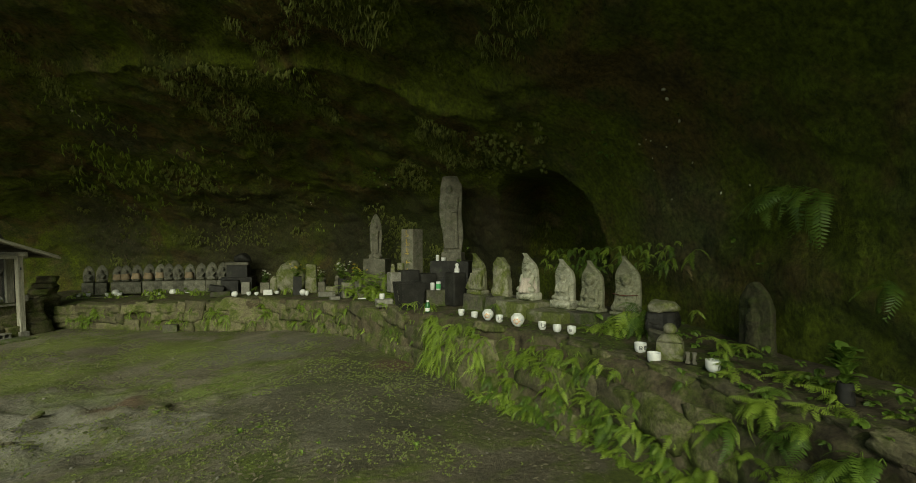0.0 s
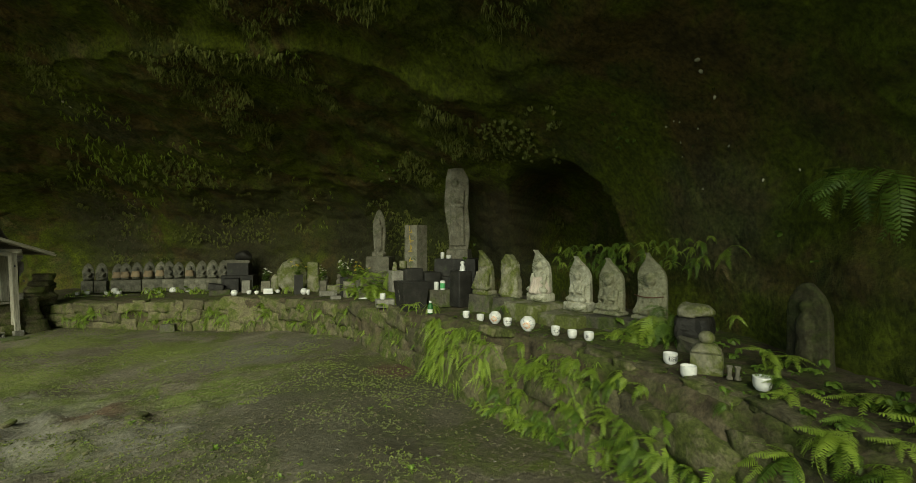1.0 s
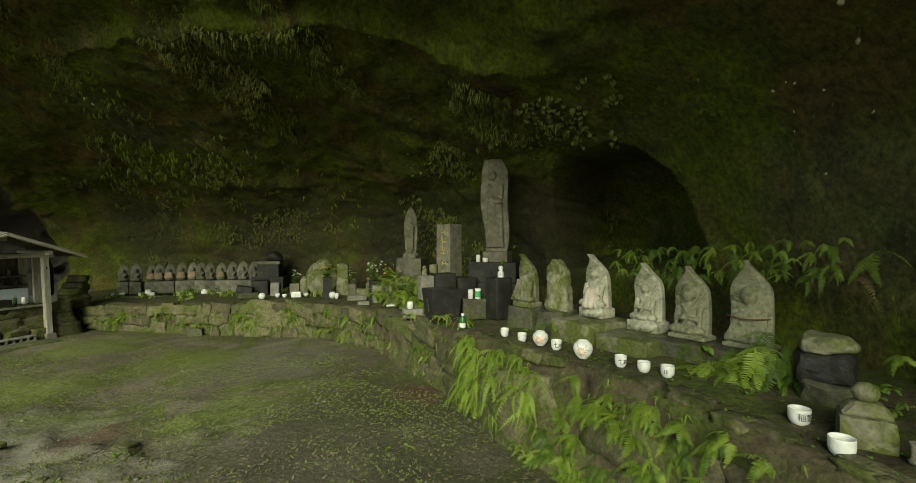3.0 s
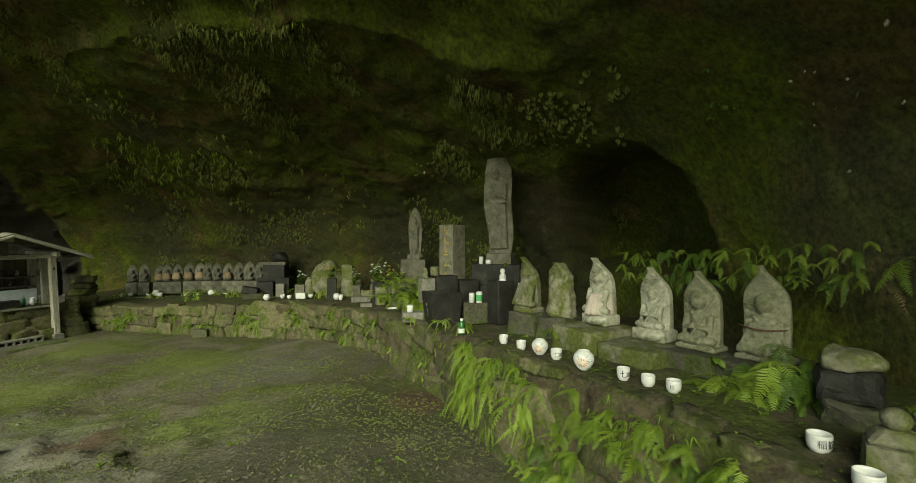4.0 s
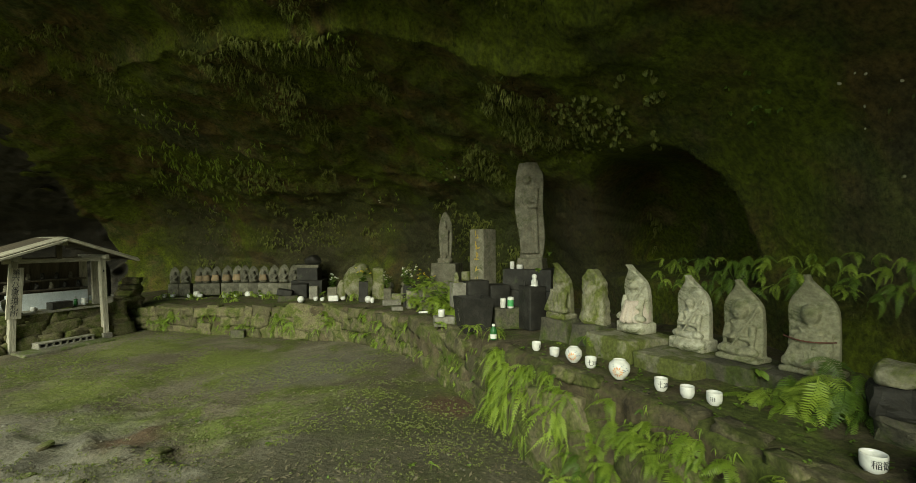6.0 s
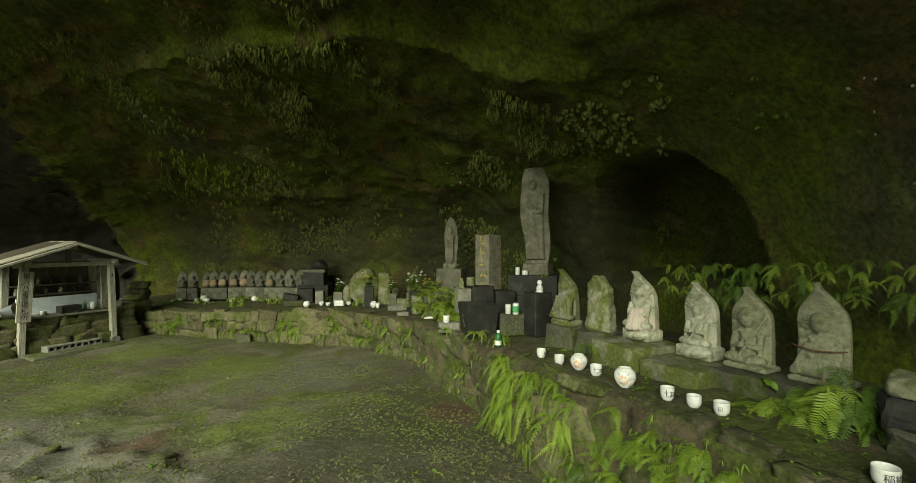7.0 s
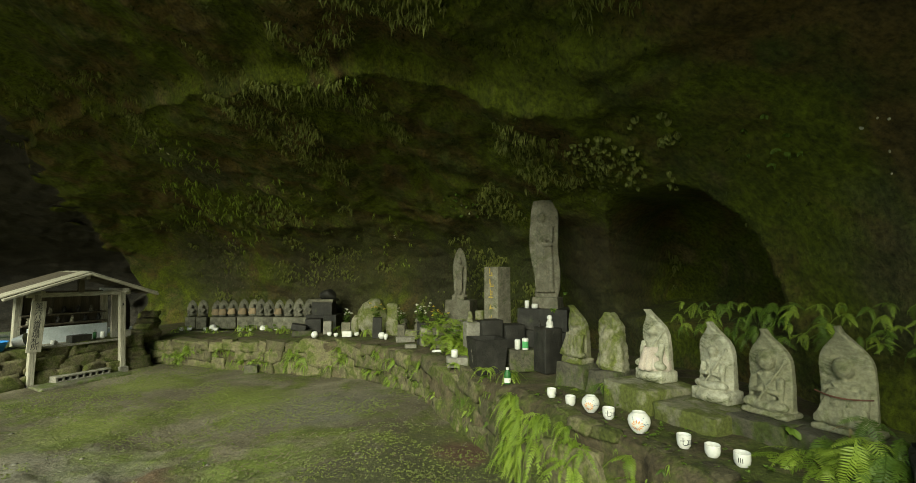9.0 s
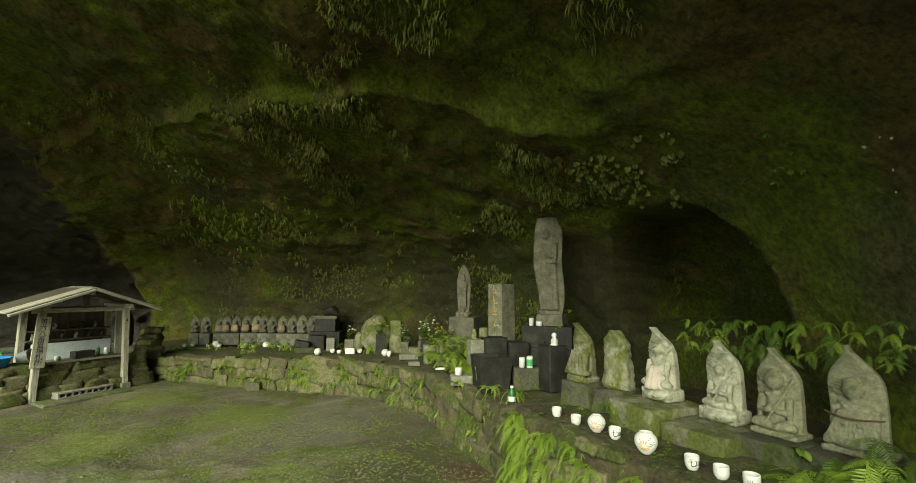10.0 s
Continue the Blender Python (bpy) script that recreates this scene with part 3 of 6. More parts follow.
# faded apron and cord on two of the statues
def drape(name, m, w, top, drop, flare, mat, label, folds=13):
    verts, nu, nv = [], 29, 9
    for i in range(nu):
        a = i / (nu - 1) - 0.5
        for j in range(nv):
            s = j / (nv - 1)
            wide = w * (1 + flare * s)
            x = a * wide
            y = -0.085 - 0.030 * math.cos(a * math.pi) - 0.035 * s + 0.015 * math.sin(a * math.pi * folds) * (0.3 + s) + 0.09 * (abs(a) * 2) ** 2
            verts.append((x, y, top - drop * s - 0.012 * math.cos(a * math.pi * folds) * s))
    ob = solid(name, mesh_of(name, verts, grid_faces(nu, nv), mat, True), m, label, "cloth")
    so = ob.modifiers.new("cloth", "SOLIDIFY")
    so.thickness = 0.004


drape("cloth_apron", pose(0.745, 4.74, 1.10, 0, 0, -50), 0.15, 0.225, 0.14, 0.45, CLOTH_PALE, "faded pinkish cloth apron tied round a stone statue")

cord_verts = []
for a in np.linspace(-0.115, 0.115, 15):
    for q in range(6):
        cord_verts.append((a, -0.075 - 0.045 * math.cos(a * 13) + 0.004 * math.cos(q * 1.0472), 0.185 - 0.010 * math.cos(a * 13) + 0.004 * math.sin(q * 1.0472)))
cord_faces = [(i * 6 + q, i * 6 + 6 + q, i * 6 + 6 + (q + 1) % 6, i * 6 + (q + 1) % 6) for i in range(14) for q in range(6)]
solid("cord", mesh_of("cord", cord_verts, cord_faces, RED_CLOTH, True), pose(1.475, 4.00, 1.06, 0, 0, -46), "faded red-brown cord tied round a stone statue", "cord")


# ---- stone blocks under the statues ----
def stone_block(x, y, z, w, d, h, turn, mat, label, seed=0, rough=0.008, taper=1.0, name="stone_block", group="", bevel=0.012):
    return solid(name, mesh_bm(name, box_part(w, d, h, bevel, taper, rough, seed), mat, True), pose(x, y, z, 0, 0, turn), label, "stone block", group)


stone_block(0.665, 4.645, 0.885, 0.38, 0.44, 0.215, -58, MOSSY_STONE, "square-cut mossy stone block under a statue", 1)
stone_block(0.955, 4.37, 0.88, 0.40, 0.48, 0.172, TURN, MOSSY_STONE, "long mossy stone block with a flat top", 2)
stone_block(1.21, 4.18, 0.88, 0.30, 0.36, 0.18, TURN, ROUGH_ROCK, "dark damp rough stone block under a statue", 3, 0.014)
stone_block(1.43, 3.97, 0.88, 0.30, 0.34, 0.18, -54, ROUGH_ROCK, "dark rough stone block overgrown by ferns", 4, 0.016)
stone_block(0.23, 5.17, 0.88, 0.28, 0.28, 0.23, -40, ROUGH_ROCK, "dark mossy boulder under a stone statue", 5, 0.018, 0.9)
stone_block(0.46, 4.97, 0.88, 0.26, 0.28, 0.23, -38, ROUGH_ROCK, "dark rough boulder under a weathered stele", 6, 0.018, 0.9)


# ---- cups and vases on the ledge ----
def cup(x, y, r, h, turn, mark="", label="", ink=INK, bars=0):
    prof = [(0.0, 0.004), (r * 0.62, 0.004), (r * 0.66, 0.0), (r * 0.70, 0.002), (r * 0.74, h * 0.10), (r * 0.92, h * 0.22), (r, h * 0.5), (r, h * 0.9), (r * 0.985, h), (r * 0.93, h), (r * 0.90, h * 0.85), (r * 0.86, h * 0.3), (r * 0.5, h * 0.14), (0, h * 0.13)]
    ob = thing("cup", pose(x, y, ledge_z(x, y) - 0.008, 0, 0, turn), label or "small white glazed teacup with a brushed mark", "cup", "white cups on the ledge")
    part("cup_body", lathe(prof), GLAZE, ob)
    if mark:
        part("lettering", text_mesh(mark, h * 0.62 / max(1, len(mark) * 0.62), bend=r + 0.0008), ink, ob, "black brushed characters", pose(0, 0, h * 0.55))
    for i in range(bars):
        a = radians(34 + 13 * i)
        part("brush_mark", box_part(0.0028, 0.0015, h * 0.34, 0), ink, ob, "", pose((r + 0.0004) * math.sin(a), -(r + 0.0004) * math.cos(a), h * 0.38, 0, 0, math.degrees(a)))
    return ob


def round_vase(x, y, r, turn):
    prof = [(0, 0.003), (r * 0.45, 0.003), (r * 0.48, 0), (r * 0.50, r * 0.10), (r * 0.72, r * 0.3), (r * 0.95, r * 0.75), (r, r * 1.05), (r * 0.93, r * 1.42), (r * 0.70, r * 1.68), (r * 0.58, r * 1.75), (r * 0.58, r * 1.84),
            (r * 0.52, r * 1.84), (r * 0.50, r * 1.7), (r * 0.8, r * 1.3), (r * 0.8, r * 0.8), (0, r * 0.4)]
    ob = thing("round_vase", pose(x, y, ledge_z(x, y) - 0.006, 0, 0, turn), "round white porcelain vase with orange flower painting", "vase", "white vases on the ledge")
    part("vase_body", lathe(prof, 36), GLAZE, ob)

    def on(a, z):
        # a spot on the belly of the vase
        rr = float(np.interp(z, [q[1] for q in prof[4:11]], [q[0] for q in prof[4:11]])) + 0.0012
        return (rr * math.sin(a), -rr * math.cos(a), z)
    bm = bmesh.new()
    for k in range(11):
        t = 2 * math.pi * k / 11
        c = (-0.15, r * 0.85)
        pts = [on(c[0] + q * math.cos(t + e), c[1] + q * r * 0.9 * math.sin(t + e)) for q, e in ((0.16, 0.0), (0.42, -0.2), (0.60, 0.0), (0.42, 0.2))]
        bm.faces.new([bm.verts.new(p) for p in pts])
    part("painted_flower", bm, ORANGE, ob, "orange painted flower")
    for k, (a0, z0, a1, z1) in enumerate(((0.25, 0.7, 0.75, 1.25), (0.3, 1.0, 0.9, 0.95), (-0.5, 1.25, -0.75, 1.5), (0.1, 1.3, 0.5, 1.5), (-0.6, 0.55, -0.2, 0.5))):
        bm = bmesh.new()
        n = 8
        lo = [bm.verts.new(on(a0 + (a1 - a0) * i / n, r * (z0 + (z1 - z0) * i / n + 0.06 * math.sin(i * 1.3)))) for i in range(n + 1)]
        hi = [bm.verts.new(on(a0 + (a1 - a0) * i / n + 0.02, r * (z0 + (z1 - z0) * i / n + 0.06 * math.sin(i * 1.3) + 0.05))) for i in range(n + 1)]
        for i in range(n):
            bm.faces.new((lo[i], lo[i + 1], hi[i + 1], hi[i]))
        part("painted_stem", bm, BLUE_INK, ob)


for cx, cy, cr, ch, ct, cm, cb in ((0.03, 4.75, 0.033, 0.062, 10, "", 2), (0.16, 4.59, 0.034, 0.062, 40, "", 3), (0.385, 4.34, 0.036, 0.066, -8, "七", 4), (0.71, 3.91, 0.034, 0.066, -10, "七", 4),
                                   (0.82, 3.84, 0.035, 0.058, -60, "", 0), (0.92, 3.755, 0.036, 0.062, -75, "", 3)):
    cup(cx, cy, cr, ch, ct, cm, bars=cb)
cup(1.255, 3.19, 0.041, 0.066, 5, "稲観", "wide white cup with two black brushed characters")
cup(1.225, 2.90, 0.041, 0.066, 60, "", "wide white cup with a faint blue mark", BLUE_INK, 3)
cup(1.46, 2.66, 0.041, 0.066, 30, "", "wide white cup with dark brush strokes", INK, 5)
round_vase(0.285, 4.45, 0.055, -6)
round_vase(0.53, 4.13, 0.061, -8)


# ---- stone lantern pieces and small pagoda ----
def stacked_lantern():
    ob = thing("broken_stone_lantern", pose(1.52, 3.46, ledge_z(1.52, 3.46) - 0.03, 0, 0, -35), "low broken stone lantern with a rough mossy capstone", "stone lantern")
    part("base_stone", box_part(0.19, 0.19, 0.12, 0.02, 1.0, 0.03, 3), ROUGH_ROCK, ob)
    part("middle_stone", box_part(0.22, 0.20, 0.13, 0.03, 0.95, 0.03, 5, (0, 0, 0.12)), DARK_STONE, ob, "dark squared middle stone")
    bm = bmesh.new()
    bm_ball(bm, (0.112, 0.11, 0.052), (0.01, -0.01, 0.285), None, 4)
    for v in bm.verts:
        v.co.z = 0.285 + 0.036 * math.copysign(min(1.0, abs(v.co.z - 0.285) / 0.036) ** 0.7, v.co.z - 0.285)
        v.co += noise.noise_vector(v.co * 7) * 0.022 + noise.noise_vector(v.co * 20) * 0.012
    part("capstone", mesh_bm("capstone", bm, MOSSY_STONE, True), None, ob, "rough mossy boulder capstone")


def small_pagoda():
    ob = thing("small_stone_pagoda", pose(1.37, 3.0, ledge_z(1.37, 3.0) - 0.015, 0, 0, -30), "small mossy stone pagoda with a round ball on top", "stone pagoda")
    part("pagoda_body", box_part(0.165, 0.15, 0.115, 0.012, 0.97, 0.006, 8), MOSSY_STONE, ob)
    bm = bmesh.new()
    bm_box(bm, 0.16, 0.145, 0.045, (0, 0, 0.117), bevel=0.012, taper=0.5)
    part("pagoda_shoulder", bm, MOSSY_STONE, ob)
    bm = bmesh.new()
    bm_ball(bm, (0.042, 0.042, 0.038), (0, 0, 0.192), None, 3)
    part("pagoda_ball", mesh_bm("pagoda_ball", bm, MOSSY_STONE, True), None, ob)


stacked_lantern()
small_pagoda()
for ix, iy in ((1.40, 2.83), (1.425, 2.80)):
    ob = solid("incense_tube", lathe([(0, 0), (0.016, 0), (0.017, 0.01), (0.010, 0.02), (0.011, 0.05), (0.016, 0.07), (0.012, 0.07), (0.008, 0.05), (0, 0.045)], 14), pose(ix, iy, ledge_z(ix, iy) - 0.004), "small grey turned incense holder", "incense holder")
    ob.data.materials.append(GREY_STONE)


def relief_stele(x, y, z, turn, h, w, label, mat):
    bm = bmesh.new()
    halo_slab(bm, w, h, 0.10, 0.02, foot=1.0, tip=0.6)
    bm_ball(bm, (0.028, 0.025, 0.034), (0, -0.045, h * 0.74))
    bm_ball(bm, (0.05, 0.03, 0.10), (0, -0.04, h * 0.48))
    bm_ball(bm, (0.055, 0.03, 0.09), (0, -0.04, h * 0.24))
    ob = solid("relief_stele", mesh_bm("relief_stele", bm, mat, True), pose(x, y, z, 0, 0, turn), label, "stele")
    return worn(ob, 0.008, 0.012, 0.05)


relief_stele(1.95, 3.03, 0.93, -76, 0.50, 0.25, "mossy standing-figure relief stele against the rock", MOSS_ROCK)

# ---- tall statue, inscribed pillar and their stands ----
def tall_statue():
    bm = bmesh.new()
    n = 22
    rings = []
    for i in range(n):
        s = i / (n - 1)
        wl = 0.155 * (0.85 + 0.25 * math.sin(s * 2.6)) if s < 0.9 else 0.155 * (1.0 - (s - 0.9) * 3.0)
        x0 = -0.035 * s * s + 0.015 * math.sin(s * 9)
        t = 0.10
        y = -0.03 * s
        rings.append([bm.verts.new(p) for p in ((x0 - wl, y - t * 0.2, 1.1 * s), (x0 - wl * 0.5, y - t * 0.4, 1.1 * s), (x0 + wl * 0.5, y - t * 0.4, 1.1 * s), (x0 + wl, y - t * 0.2, 1.1 * s), (x0 + wl * 0.9, y + t * 0.6, 1.1 * s), (x0 - wl * 0.9, y + t * 0.6, 1.1 * s))])
    for a, b in zip(rings, rings[1:]):
        for k in range(6):
            bm.faces.new((a[k], a[(k + 1) % 6], b[(k + 1) % 6], b[k]))
    bm.faces.new(rings[0][::-1])
    bm.faces.new(rings[-1])
    # standing relief: head, shoulders, slanting arm, long skirt folds
    bm_ball(bm, (0.045, 0.04, 0.058), (-0.03, -0.075, 0.90))
    bm_ball(bm, (0.085, 0.045, 0.13), (-0.01, -0.06, 0.72))
    bm_rod(bm, (-0.08, -0.08, 0.80), (0.03, -0.10, 0.64), 0.028, 8, 0.02)
    bm_rod(bm, (0.08, -0.075, 0.80), (0.085, -0.09, 0.62), 0.026, 8, 0.02)
    bm_rod(bm, (-0.02, -0.10, 0.585), (0.10, -0.10, 0.59), 0.013)
    for k in range(5):
        bm_rod(bm, (-0.07 + k * 0.035, -0.07, 0.60), (-0.085 + k * 0.042, -0.055, 0.06), 0.017, 8, 0.024)
    bm_rod(bm, (-0.01, -0.09, 0.58), (0.05, -0.085, 0.20), 0.014, 8, 0.008)
    ob = solid("tall_stone_statue", mesh_bm("tall_stone_statue", bm, GREY_STONE, True), pose(-0.09, 6.68, 1.53, 0, 0, -14), "tall weathered stone slab with a carved standing figure", "statue")
    worn(ob, 0.010, 0.010, 0.05)


def stand(name, m, label, pieces):
    ob = thing(name, m, label, "stone stand")
    for nm, w, d, h, z, x, mat, tp in pieces:
        part(nm, box_part(w, d, h, 0.008, tp, 0.004, int(z * 50), (x, 0, z)), mat, ob)
    return ob


tall_statue()
stand("statue_stand", pose(-0.09, 6.66, 0.90, 0, 0, -14), "dark stepped stone stand under the tall statue",
      [("lower_block", 0.62, 0.46, 0.28, 0.0, 0, DARK_STONE, 1), ("upper_block", 0.56, 0.40, 0.235, 0.282, 0, DARK_STONE, 1), ("carved_plinth", 0.31, 0.24, 0.12, 0.518, 0.01, GREY_STONE, 0.92)])


def inscribed_pillar():
    ob = thing("inscribed_pillar", pose(-0.72, 7.10, 1.02, 0, 0, 56), "square grey stone pillar with worn gilt characters", "stone pillar")
    part("pillar_shaft", box_part(0.24, 0.24, 0.86, 0.008, 0.96, 0.003, 2), GREY_STONE, ob)
    part("pillar_foot", box_part(0.38, 0.38, 0.16, 0.012, 1.0, 0.005, 4, (0, 0, -0.162)), DARK_STONE, ob)
    # worn gilt strokes that can no longer be read
    rng = random.Random(4)
    for c in range(5):
        for k in range(5):
            bm = bmesh.new()
            wide, tall = (rng.uniform(0.03, 0.075), 0.008) if k % 2 else (0.008, rng.uniform(0.03, 0.07))
            bm_box(bm, 0.007, wide, tall)
            part("gilt_stroke", bm, GOLD, ob, "", pose(-0.1215 + 0.005 * (c / 5), rng.uniform(-0.025, 0.025), 0.76 - c * 0.135 + rng.uniform(-0.03, 0.03)))


inscribed_pillar()


def leaf_halo_statue():
    bm = bmesh.new()
    halo_slab(bm, 0.24, 0.74, 0.07, 0.02, foot=0.75, tip=0.55, z0=0.08)
    bm_ball(bm, (0.036, 0.034, 0.045), (0, -0.05, 0.60))
    bm_rod(bm, (0, -0.05, 0.645), (0, -0.05, 0.68), 0.025, 8, 0.012)
    bm_ball(bm, (0.07, 0.045, 0.13), (0, -0.045, 0.44))
    bm_ball(bm, (0.06, 0.045, 0.17), (0, -0.045, 0.24))
    bm_rod(bm, (-0.07, -0.05, 0.52), (-0.02, -0.09, 0.40), 0.02)
    bm_rod(bm, (0.07, -0.05, 0.52), (0.03, -0.09, 0.42), 0.02)
    bm_rod(bm, (0.06, -0.08, 0.12), (0.06, -0.08, 0.56), 0.008)
    for k in range(9):
        a = 2 * math.pi * k / 9
        bm_ball(bm, (0.045, 0.045, 0.035), (0.085 * math.cos(a), -0.03 + 0.06 * math.sin(a), 0.055))
    bm_box(bm, 0.20, 0.15, 0.05, (0, -0.03, 0))
    ob = solid("halo_statue", mesh_bm("halo_statue", bm, GREY_STONE, True), pose(-1.52, 8.45, 1.375, 0, 0, -8), "grey standing stone statue with leaf halo on lotus", "statue")
    worn(ob, 0.009, 0.006, 0.04)


leaf_halo_statue()
stand("statue_stand", pose(-1.50, 8.45, 0.74, 0, 0, -8), "squared grey stone stand under a standing statue", [("lower_block", 0.52, 0.46, 0.24, 0.0, 0, GREY_STONE, 1), ("upper_block", 0.42, 0.36, 0.40, 0.24, 0, GREY_STONE, 0.97)])


# ---- offering blocks round the pillar ----
def stone_tub():
    ob = thing("stone_planter", pose(-0.62, 5.78, 0.85, 0, 0, 28), "black square tapered stone planter, empty", "planter")
    bm = bmesh.new()
    w0, w1, h, t = 0.26, 0.33, 0.335, 0.03
    lo = [bm.verts.new((sx * w0 / 2, sy * w0 / 2, 0)) for sx, sy in ((-1, -1), (1, -1), (1, 1), (-1, 1))]
    hi = [bm.verts.new((sx * w1 / 2, sy * w1 / 2, h)) for sx, sy in ((-1, -1), (1, -1), (1, 1), (-1, 1))]
    ih = [bm.verts.new((sx * (w1 / 2 - t), sy * (w1 / 2 - t), h)) for sx, sy in ((-1, -1), (1, -1), (1, 1), (-1, 1))]
    il = [bm.verts.new((sx * (w0 / 2 - t), sy * (w0 / 2 - t), h - 0.06)) for sx, sy in ((-1, -1), (1, -1), (1, 1), (-1, 1))]
    bm.faces.new(lo[::-1])
    for a, b in ((lo, hi), (hi, ih), (ih, il)):
        for k in range(4):
            bm.faces.new((a[k], a[(k + 1) % 4], b[(k + 1) % 4], b[k]))
    bm.faces.new(il)
    bmesh.ops.bevel(bm, geom=[e for e in bm.edges], offset=0.005, segments=2, affect="EDGES")
    part("planter_body", bm, DARK_STONE, ob)
    for k, zz in enumerate((0.12, 0.16, 0.21)):
        part("carved_mark", box_part(0.003, 0.012, 0.03, 0), CONCRETE, ob, "pale worn carving", pose(-0.1465 - zz * 0.1, -0.06 + 0.006 * k, zz, 0, -6))


stone_tub()
stone_block(-0.88, 6.34, 1.0, 0.17, 0.17, 0.27, 28, CONCRETE, "pale squared stone block beside the pillar", 11, 0.002)
stone_block(-0.69, 6.36, 0.96, 0.24, 0.22, 0.34, 28, DARK_STONE, "black polished stone block before the pillar", 12, 0.002)
stone_block(-0.46, 6.44, 0.95, 0.23, 0.22, 0.30, 28, DARK_STONE, "black stone offering box beside the pillar", 13, 0.002)
stone_block(-0.04, 5.74, 0.90, 0.19, 0.19, 0.41, 38, DARK_STONE, "black upright stone post carrying a small figurine", 14, 0.002, 0.98, "stone_post")
stone_block(-0.30, 5.86, 0.88, 0.26, 0.2, 0.20, 20, ROUGH_ROCK, "dark rough stone carrying two drink cans", 15, 0.012)
stone_block(-0.98, 6.05, 0.84, 0.22, 0.16, 0.10, 20, CONCRETE, "low pale stone block lying in the ferns", 16, 0.003)


def figurine(x, y, z, h, label, mat, turn=0):
    bm = bmesh.new()
    bm_ball(bm, (h * 0.26, h * 0.24, h * 0.3), (0, 0, h * 0.28))
    bm_ball(bm, (h * 0.2, h * 0.19, h * 0.2), (0, -h * 0.02, h * 0.7))
    bm_ball(bm, (h * 0.12, h * 0.1, h * 0.2), (h * 0.1, -h * 0.15, h * 0.42))
    bm_box(bm, h * 0.5, h * 0.45, h * 0.08)
    ob = solid("figurine", mesh_bm("figurine", bm, mat, True), pose(x, y, z, 0, 0, turn), label, "figurine")
    return worn(ob, h * 0.045, 0)


figurine(-0.02, 5.72, 1.305, 0.135, "small white glazed figurine on a black stone post", GLAZE, -20)
figurine(-0.12, 5.76, 1.305, 0.07, "dark lumpy offering on a black stone post", DARK_STONE)
figurine(-0.905, 6.34, 1.27, 0.13, "small mossy stone figurine standing on a block", MOSSY_STONE, 20)


def can(x, y, z, r, h, label, mat, band=None):
    ob = thing("drink_can", pose(x, y, z), label, "can")
    part("can_body", lathe([(0, 0.002), (r * 0.8, 0.0), (r, h * 0.05), (r, h * 0.9), (r * 0.86, h), (r * 0.82, h * 0.985), (0, h * 0.98)], 20), mat, ob)
    if band:
        part("label_band", lathe([(r * 1.01, h * 0.2), (r * 1.01, h * 0.75)], 20), band, ob, "green printed band")
    return ob


can(-0.33, 5.83, 1.078, 0.028, 0.095, "small white offering cup standing on a stone", GLAZE)
can(-0.255, 5.82, 1.078, 0.031, 0.11, "white and green drink can on a stone", GLAZE, GREEN_PLASTIC)
can(-0.30, 6.52, 1.418, 0.025, 0.085, "small white offering cup on the stand", GLAZE)
can(-0.215, 6.52, 1.418, 0.035, 0.05, "low white offering bowl on the stand", GLAZE)
can(-0.79, 6.3, 1.30, 0.05, 0.10, "mossy round stone pot on a block", MOSSY_STONE)
can(-1.00, 6.02, 0.94, 0.035, 0.075, "white glazed offering cup tipped by the planter", GLAZE)


def bottle(x, y, z):
    ob = thing("tea_bottle", pose(x, y, z), "small green plastic tea bottle with white cap", "bottle")
    part("bottle_body", lathe([(0, 0), (0.026, 0.0), (0.029, 0.006), (0.029, 0.085), (0.022, 0.10), (0.013, 0.112), (0.013, 0.118), (0, 0.118)], 18), GREEN_GLASS, ob)
    part("bottle_label", lathe([(0.0296, 0.012), (0.0296, 0.05)], 18), GLAZE, ob, "white paper label")
    part("cap", lathe([(0.0145, 0.116), (0.0145, 0.134), (0, 0.134)], 14), GLAZE, ob, "white screw cap")


bottle(-0.35, 5.24, ledge_z(-0.35, 5.24) - 0.004)


# ---- far ledge: row of small guardian statues ----
def guardian():
    bm = bmesh.new()
    halo_slab(bm, 0.20, 0.34, 0.07, 0.02, foot=0.9, tip=0.5)
    bm_ball(bm, (0.082, 0.065, 0.04), (0, -0.05, 0.04))
    bm_ball(bm, (0.058, 0.045, 0.075), (0, -0.045, 0.11))
    bm_ball(bm, (0.034, 0.034, 0.042), (0, -0.055, 0.205))
    for k in (-1, 1):
        bm_rod(bm, (k * 0.06, -0.05, 0.15), (k * 0.02, -0.10, 0.09), 0.018)
    return mesh_bm("guardian_statue", bm, GUARD_STONE, True)


